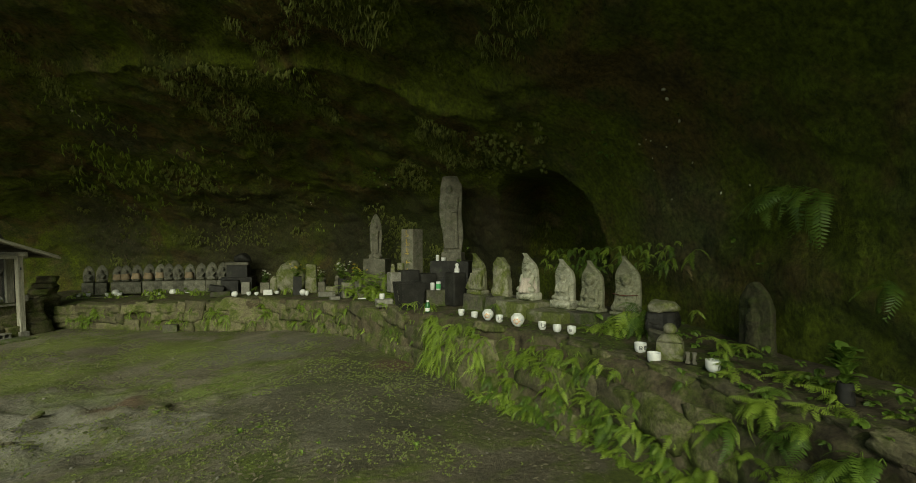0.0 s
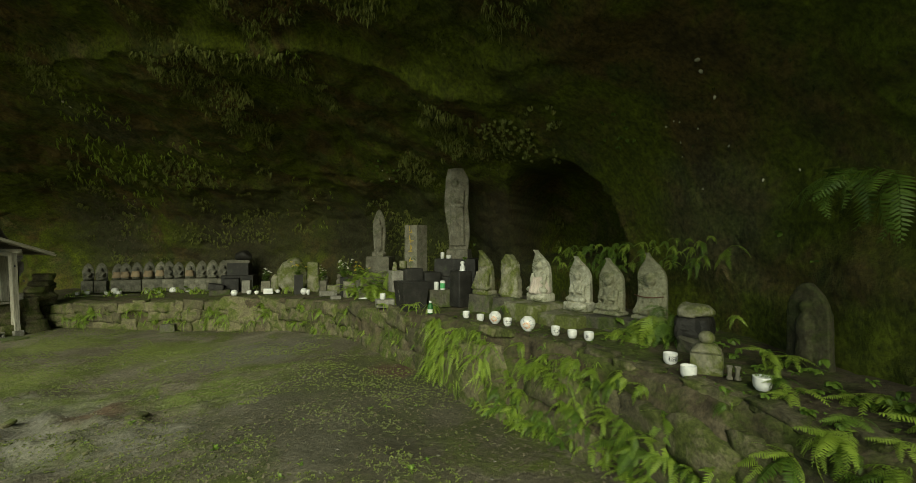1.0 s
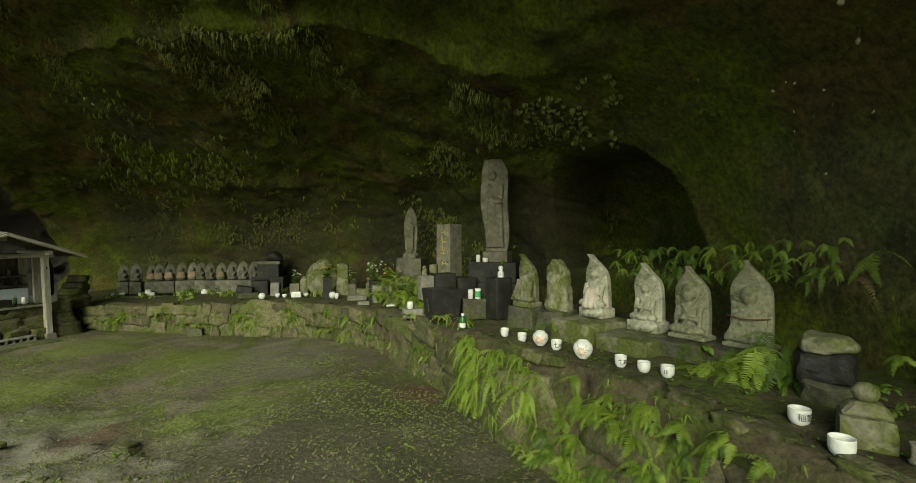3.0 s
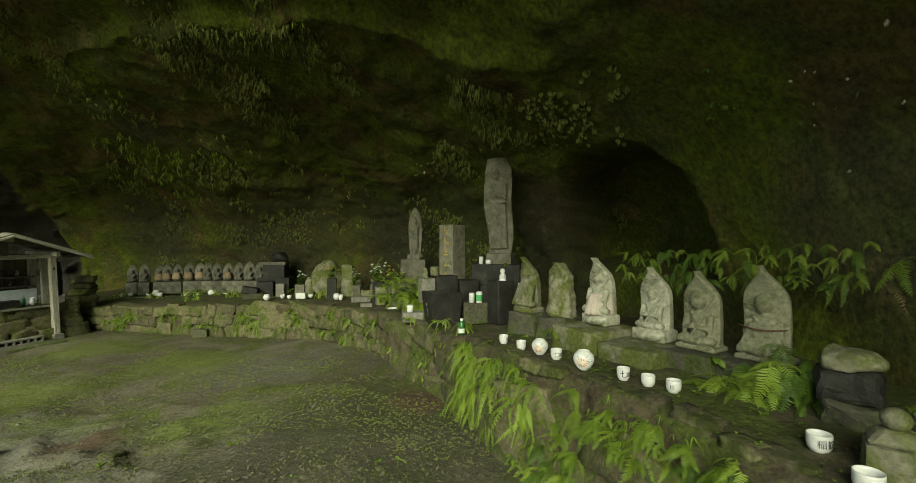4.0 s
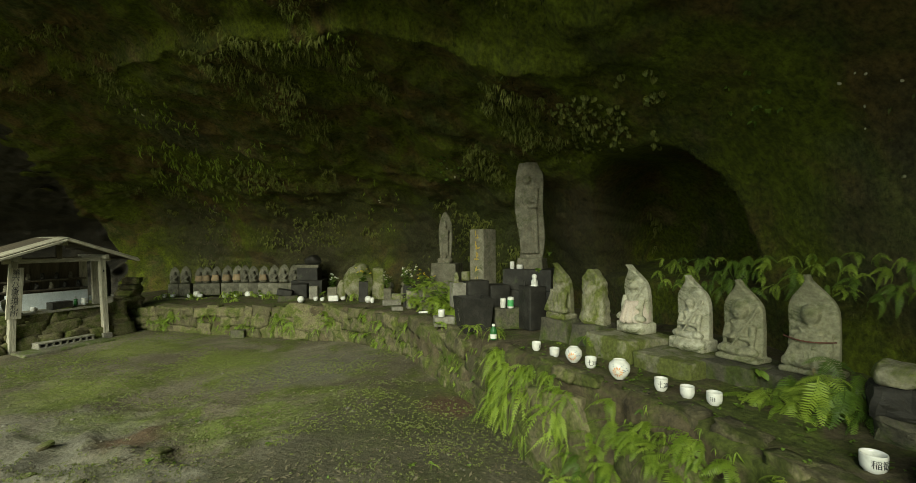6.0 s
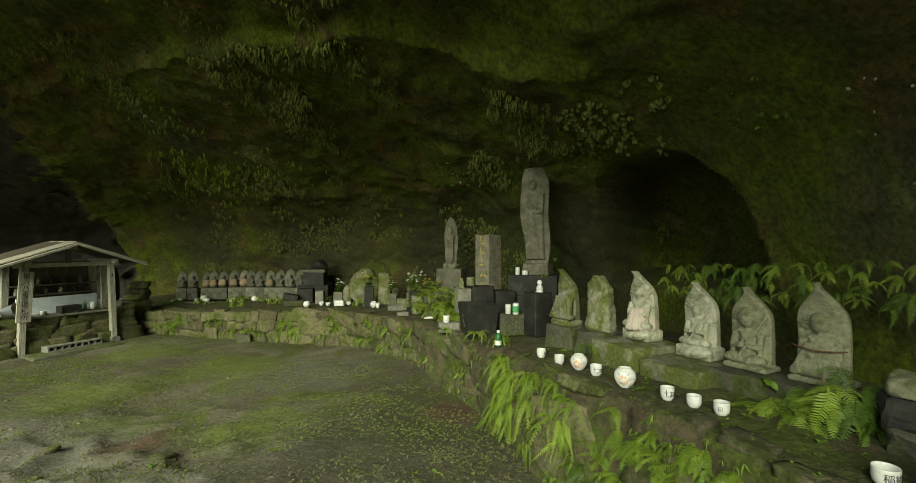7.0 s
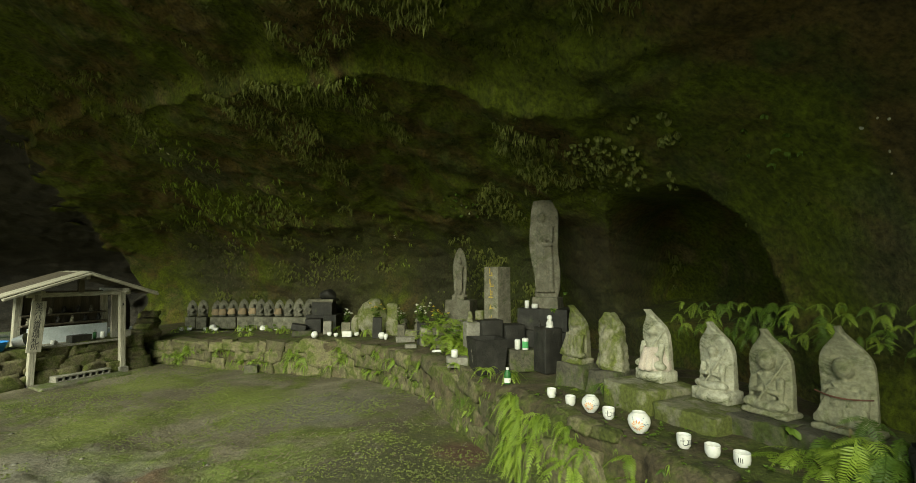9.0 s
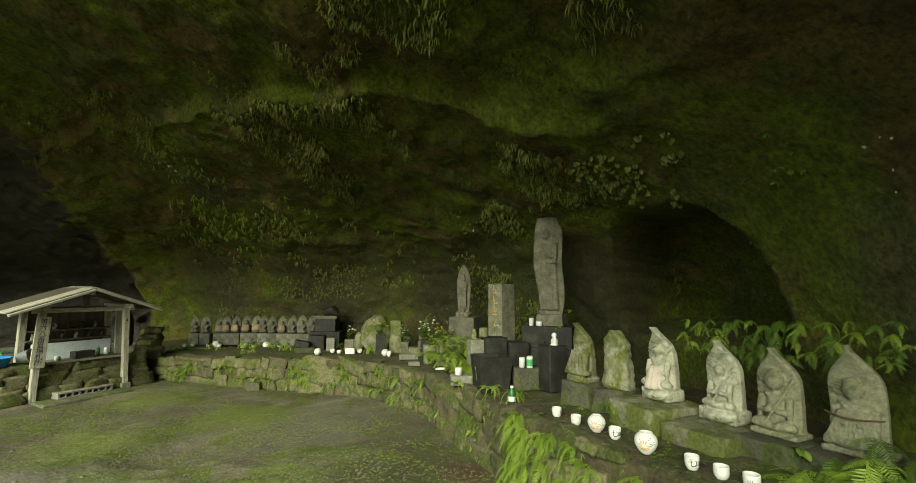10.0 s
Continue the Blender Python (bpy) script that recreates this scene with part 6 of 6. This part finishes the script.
for cx, cy, rx, ry, count in ((-2.55, 4.7, 0.5, 0.4, 420), (-2.1, 4.95, 0.3, 0.2, 150), (-4.5, 5.2, 0.4, 0.3, 200), (-1.95, 5.5, 0.5, 0.14, 170), (-1.45, 5.75, 0.35, 0.1, 90), (-3.3, 5.3, 0.4, 0.25, 150), (-0.95, 4.75, 0.4, 0.1, 130), (-0.55, 4.45, 0.4, 0.1, 130), (-1.07, 4.05, 0.35, 0.25, 220), (-0.6, 3.8, 0.3, 0.2, 140), (-2.5, 4.1, 0.3, 0.12, 110), (-1.6, 3.5, 0.3, 0.2, 120), (-0.35, 3.2, 0.3, 0.2, 120)):
    for k in range(int(count * 0.9)):
        x, y = rng.gauss(cx, rx * 0.6), rng.gauss(cy, ry * 0.6)
        i = station(x, y)
        if (x - edge[i, 0]) * back_way[i, 0] + (y - edge[i, 1]) * back_way[i, 1] < -0.03 and noise.noise(Vector((x * 6, y * 6, 3))) > -0.2:
            clumps.append((Vector((x, y, ground_z(x, y))), Vector((rng.uniform(-0.6, 0.6), rng.uniform(-0.6, 0.6), 0.8))))
blades(clumps, 0.017, CREEPER, "grass_clumps", "patches of short grass and creeping weeds on the earth", "grass", 11, 6)
blades(tufts, 0.015, GRASS, "moss_tufts", "short moss and grass tufts on the earth", "moss", 1, 6)
verts, faces = [], []
while len(faces) < 16000:
    x, y = rng.uniform(-8, 1.0), rng.uniform(1.8, 8.6)
    i = station(x, y)
    if (x - edge[i, 0]) * back_way[i, 0] + (y - edge[i, 1]) * back_way[i, 1] > -0.02:
        continue
    if fbm(x * 0.9 + 7, y * 0.9, 2, 3) < 0.05 and rng.random() < 0.8:
        continue
    a, l = rng.uniform(0, 6.28), rng.uniform(0.006, 0.026)
    c, d, e = Vector((x, y, ground_z(x, y) + 0.006)), Vector((math.cos(a), math.sin(a), rng.uniform(-0.1, 0.3))) * l, Vector((-math.sin(a), math.cos(a), rng.uniform(-0.2, 0.2))) * l * 0.35
    b = len(verts)
    verts += [c - d, c + e, c + d, c - e]
    faces.append((b, b + 1, b + 2, b + 3))
solid("leaf_litter", mesh_of("leaf_litter", verts, faces, LITTER), Matrix(), "small dead leaves and twigs on the earth", "leaf litter", kind="stuff")
bm = bmesh.new()
for k in range(260):
    x, y = rng.uniform(-6, 0.3), rng.uniform(2.0, 7)
    i = station(x, y)
    if (x - edge[i, 0]) * back_way[i, 0] + (y - edge[i, 1]) * back_way[i, 1] > -0.02:
        continue
    r = rng.uniform(0.005, 0.016) if k % 12 else rng.uniform(0.018, 0.03)
    bm_ball(bm, (r, r * rng.uniform(0.6, 1), r * 0.5), (x, y, ground_z(x, y)), pose(0, 0, 0, 0, 0, rng.uniform(0, 180)), 1)
solid("pebbles", mesh_bm("pebbles", bm, PEBBLE, True), Matrix(), "small grey pebbles pressed into the earth", "pebbles", kind="stuff")

co = np.empty(len(cave.data.vertices) * 3)
cave.data.vertices.foreach_get("co", co)
co = co.reshape(-1, 3)
hang_pts, small_pts = [], []
rng = random.Random(77)
tries = 0
while len(hang_pts) < 4200 and tries < 700000:
    tries += 1
    p = co[rng.randrange(len(co))]
    if p[2] < 1.1 or p[1] < 2.2 or p[0] < -9 or (p[0] > 0.95 and p[1] < 4.6) or (p[0] > 0.2 and p[1] < 7.5 and p[2] < 2.7) or (p[0] < -3.8 and p[1] < 5.6) or (math.degrees(math.atan2(0.2 - p[0], p[1] - 1.3)) > 50 and p[2] < 3.2):
        continue
    m = fbm(p[0] * 0.8, p[1] * 0.8, p[2] * 1.2 + 9, 4) + 0.35 * noise.noise(Vector(p) * 3.1)
    if m > 0.33:
        hang_pts.append((Vector(p), Vector((-0.12, -0.3, -0.7))))
    elif m > -0.1 and rng.random() < 0.45:
        small_pts.append((Vector(p), Vector((-0.25, -0.55, -0.1))))
for k in range(9000):
    p = co[rng.randrange(len(co))]
    if p[0] > 0.9 and 1.3 < p[1] < 5.0 and 1.0 < p[2] < 3.4 and fbm(p[0] * 1.1, p[1] * 1.1, p[2] * 1.1 + 2, 3) > 0.0:
        small_pts.append((Vector(p), Vector((-0.5, -0.3, -0.1))))
grown("hanging_leaves", "small arching fern leaves growing from the cave rock", "plants",
      [(pose(p.x, p.y, p.z, 0, 0, 165 + 35 * noise.noise(p * 3)), CURL, 4, k, (0.8 + 0.5 * noise.noise(p * 2.3)) * min(1.0, 0.35 + 0.1 * p.y), 75, (-60, 0)) for k, (p, way) in enumerate(hang_pts)])
blades(small_pts, 0.026, HANGING, "rock_moss_tufts", "short moss tufts growing on the cave rock", "moss", 3, 4, True)

# bright fern patches, a heap of dead leaves and pale lichen on the rock face
def rock_near(x, y, z, r, count, rg):
    d = np.linalg.norm(co - (x, y, z), axis=1)
    near = np.where(d < r + d.min())[0]
    return [co[near[rg.randrange(len(near))]] for k in range(count)]


rng = random.Random(55)
rock_seeds = []
for x, y, z, r, n, kd, sz in ((-6.5, 8.5, 2.6, 0.5, 60, STRAP, 0.75), (-7.3, 9.6, 2.2, 0.5, 40, STRAP, 0.7), (-5.6, 8.6, 2.6, 0.5, 30, STRAP, 0.6), (0.79, 4.71, 2.97, 0.12, 12, VINE, 1.1), (0.45, 5.35, 2.72, 0.30, 60, VINE, 0.9), (0.62, 5.25, 2.5, 0.22, 34, VINE, 0.9), (0.30, 5.9, 2.6, 0.25, 22, VINE, 0.8),
                               (-1.3, 7.7, 2.65, 0.3, 16, BROAD, 0.6), (-3.2, 9.4, 2.2, 0.6, 26, STRAP, 0.5), (-2.1, 5.4, 3.55, 0.4, 40, STRAP, 0.4), (-5.7, 7.0, 3.4, 0.5, 50, STRAP, 0.5), (1.3, 4.3, 2.6, 0.2, 8, BROAD, 0.5), (-4.6, 8.2, 2.7, 0.6, 40, STRAP, 0.5)):
    for p in rock_near(x, y, z, r, n, rng):
        seed += 1
        rock_seeds.append((pose(p[0], p[1], p[2], 0, 0, 170 + rng.uniform(-50, 50)), kd, 4, seed, sz * rng.uniform(0.7, 1.1), 90, (-85, -35)))
grown("rock_ferns", "small ferns and creepers hanging from the rock", "ferns", rock_seeds)
heap = [(Vector(p), Vector((0.1, -0.4, 0.1))) for p in rock_near(-7.9, 10.3, 1.75, 0.45, 160, rng)]
blades(heap, 0.05, LITTER, "dead_leaf_heap", "dead brown leaves and twigs caught on the rock", "leaf litter", 9, 5, True)
bm = bmesh.new()
for x, y, z, n, s in ((1.37, 3.44, 2.53, 3, 0.03), (1.89, 3.36, 2.0, 2, 0.018), (1.71, 3.71, 2.09, 2, 0.018), (-3.04, 9.67, 2.32, 2, 0.03), (-1.3, 7.75, 2.75, 3, 0.03), (-5.72, 6.98, 3.48, 4, 0.04), (-7.6, 10.3, 1.9, 9, 0.022), (1.5, 3.9, 2.3, 6, 0.014)):
    for p in rock_near(x, y, z, 0.16, n, rng):
        bm_ball(bm, (s * rng.uniform(0.4, 1), s * rng.uniform(0.4, 1), s * 0.35), p, pose(0, 0, 0, rng.uniform(0, 180), rng.uniform(0, 180), rng.uniform(0, 180)), 1)
solid("lichen_spots", mesh_bm("lichen_spots", bm, PALE_STONE, True), Matrix(), "small pale lichen spots on the cave rock", "lichen", kind="stuff")

# ---- stones of the retaining wall ----
wall = tagged(new("retaining_wall"), "low dry wall of squared mossy stones", "retaining wall", kind="structure")
rng = random.Random(17)
run = np.concatenate([[0], np.cumsum(np.linalg.norm(np.diff(edge[:, :2], axis=0), axis=1))])
for row in range(4):
    at = rng.uniform(0, 0.2)
    while at < run[-1] - 1.6 and row < 4:
        i = int(np.searchsorted(run, at))
        near = edge[i, 0] > -0.6
        w = rng.uniform(0.22, 0.50) if near else rng.choice((0.16, 0.22, 0.3, 0.42, 0.6)) * rng.uniform(0.85, 1.15)
        j = min(int(np.searchsorted(run, at + w / 2)), len(edge) - 1)
        x, y = edge[j, :2] - back_way[j] * 0.0
        g = ground_z(x, y)
        h = (edge[j, 2] - g) / 3.0 if not near else (edge[j, 2] - g) / 2.6
        z = g + h * (row + 0.45) + rng.uniform(-0.025, 0.025)
        if z + h * 0.4 < edge[j, 2] + 0.03 and rng.random() < (0.92 if not near else 0.75):
            st = new("stone", STONES[rng.randrange(8)])
            st.parent = wall
            st.matrix_local = pose(x, y, z, rng.uniform(-8, 8), rng.uniform(-9, 9), outward(j) + rng.uniform(-8, 8)) @ Matrix.Diagonal((w * 1.05, 0.15 + rng.uniform(0, 0.09), h * rng.uniform(0.9, 1.25), 1))
        at += w

# flat edge stones of the near ledge
for k in range(15):
    i = station(0.1, 4.4) + int((station(1.6, 1.4) - station(0.1, 4.4)) * (k + rng.uniform(-0.3, 0.3)) / 14)
    p = edge[i, :2] + back_way[i] * rng.uniform(0.02, 0.08)
    st = new("stone", STONES[k % 8])
    st.parent = wall
    st.matrix_local = pose(p[0], p[1], edge[i, 2] - 0.022, rng.uniform(-6, 6), rng.uniform(-6, 6), outward(i) + rng.uniform(-14, 14)) @ Matrix.Diagonal((rng.uniform(0.10, 0.24), rng.uniform(0.08, 0.14), rng.uniform(0.05, 0.08), 1))
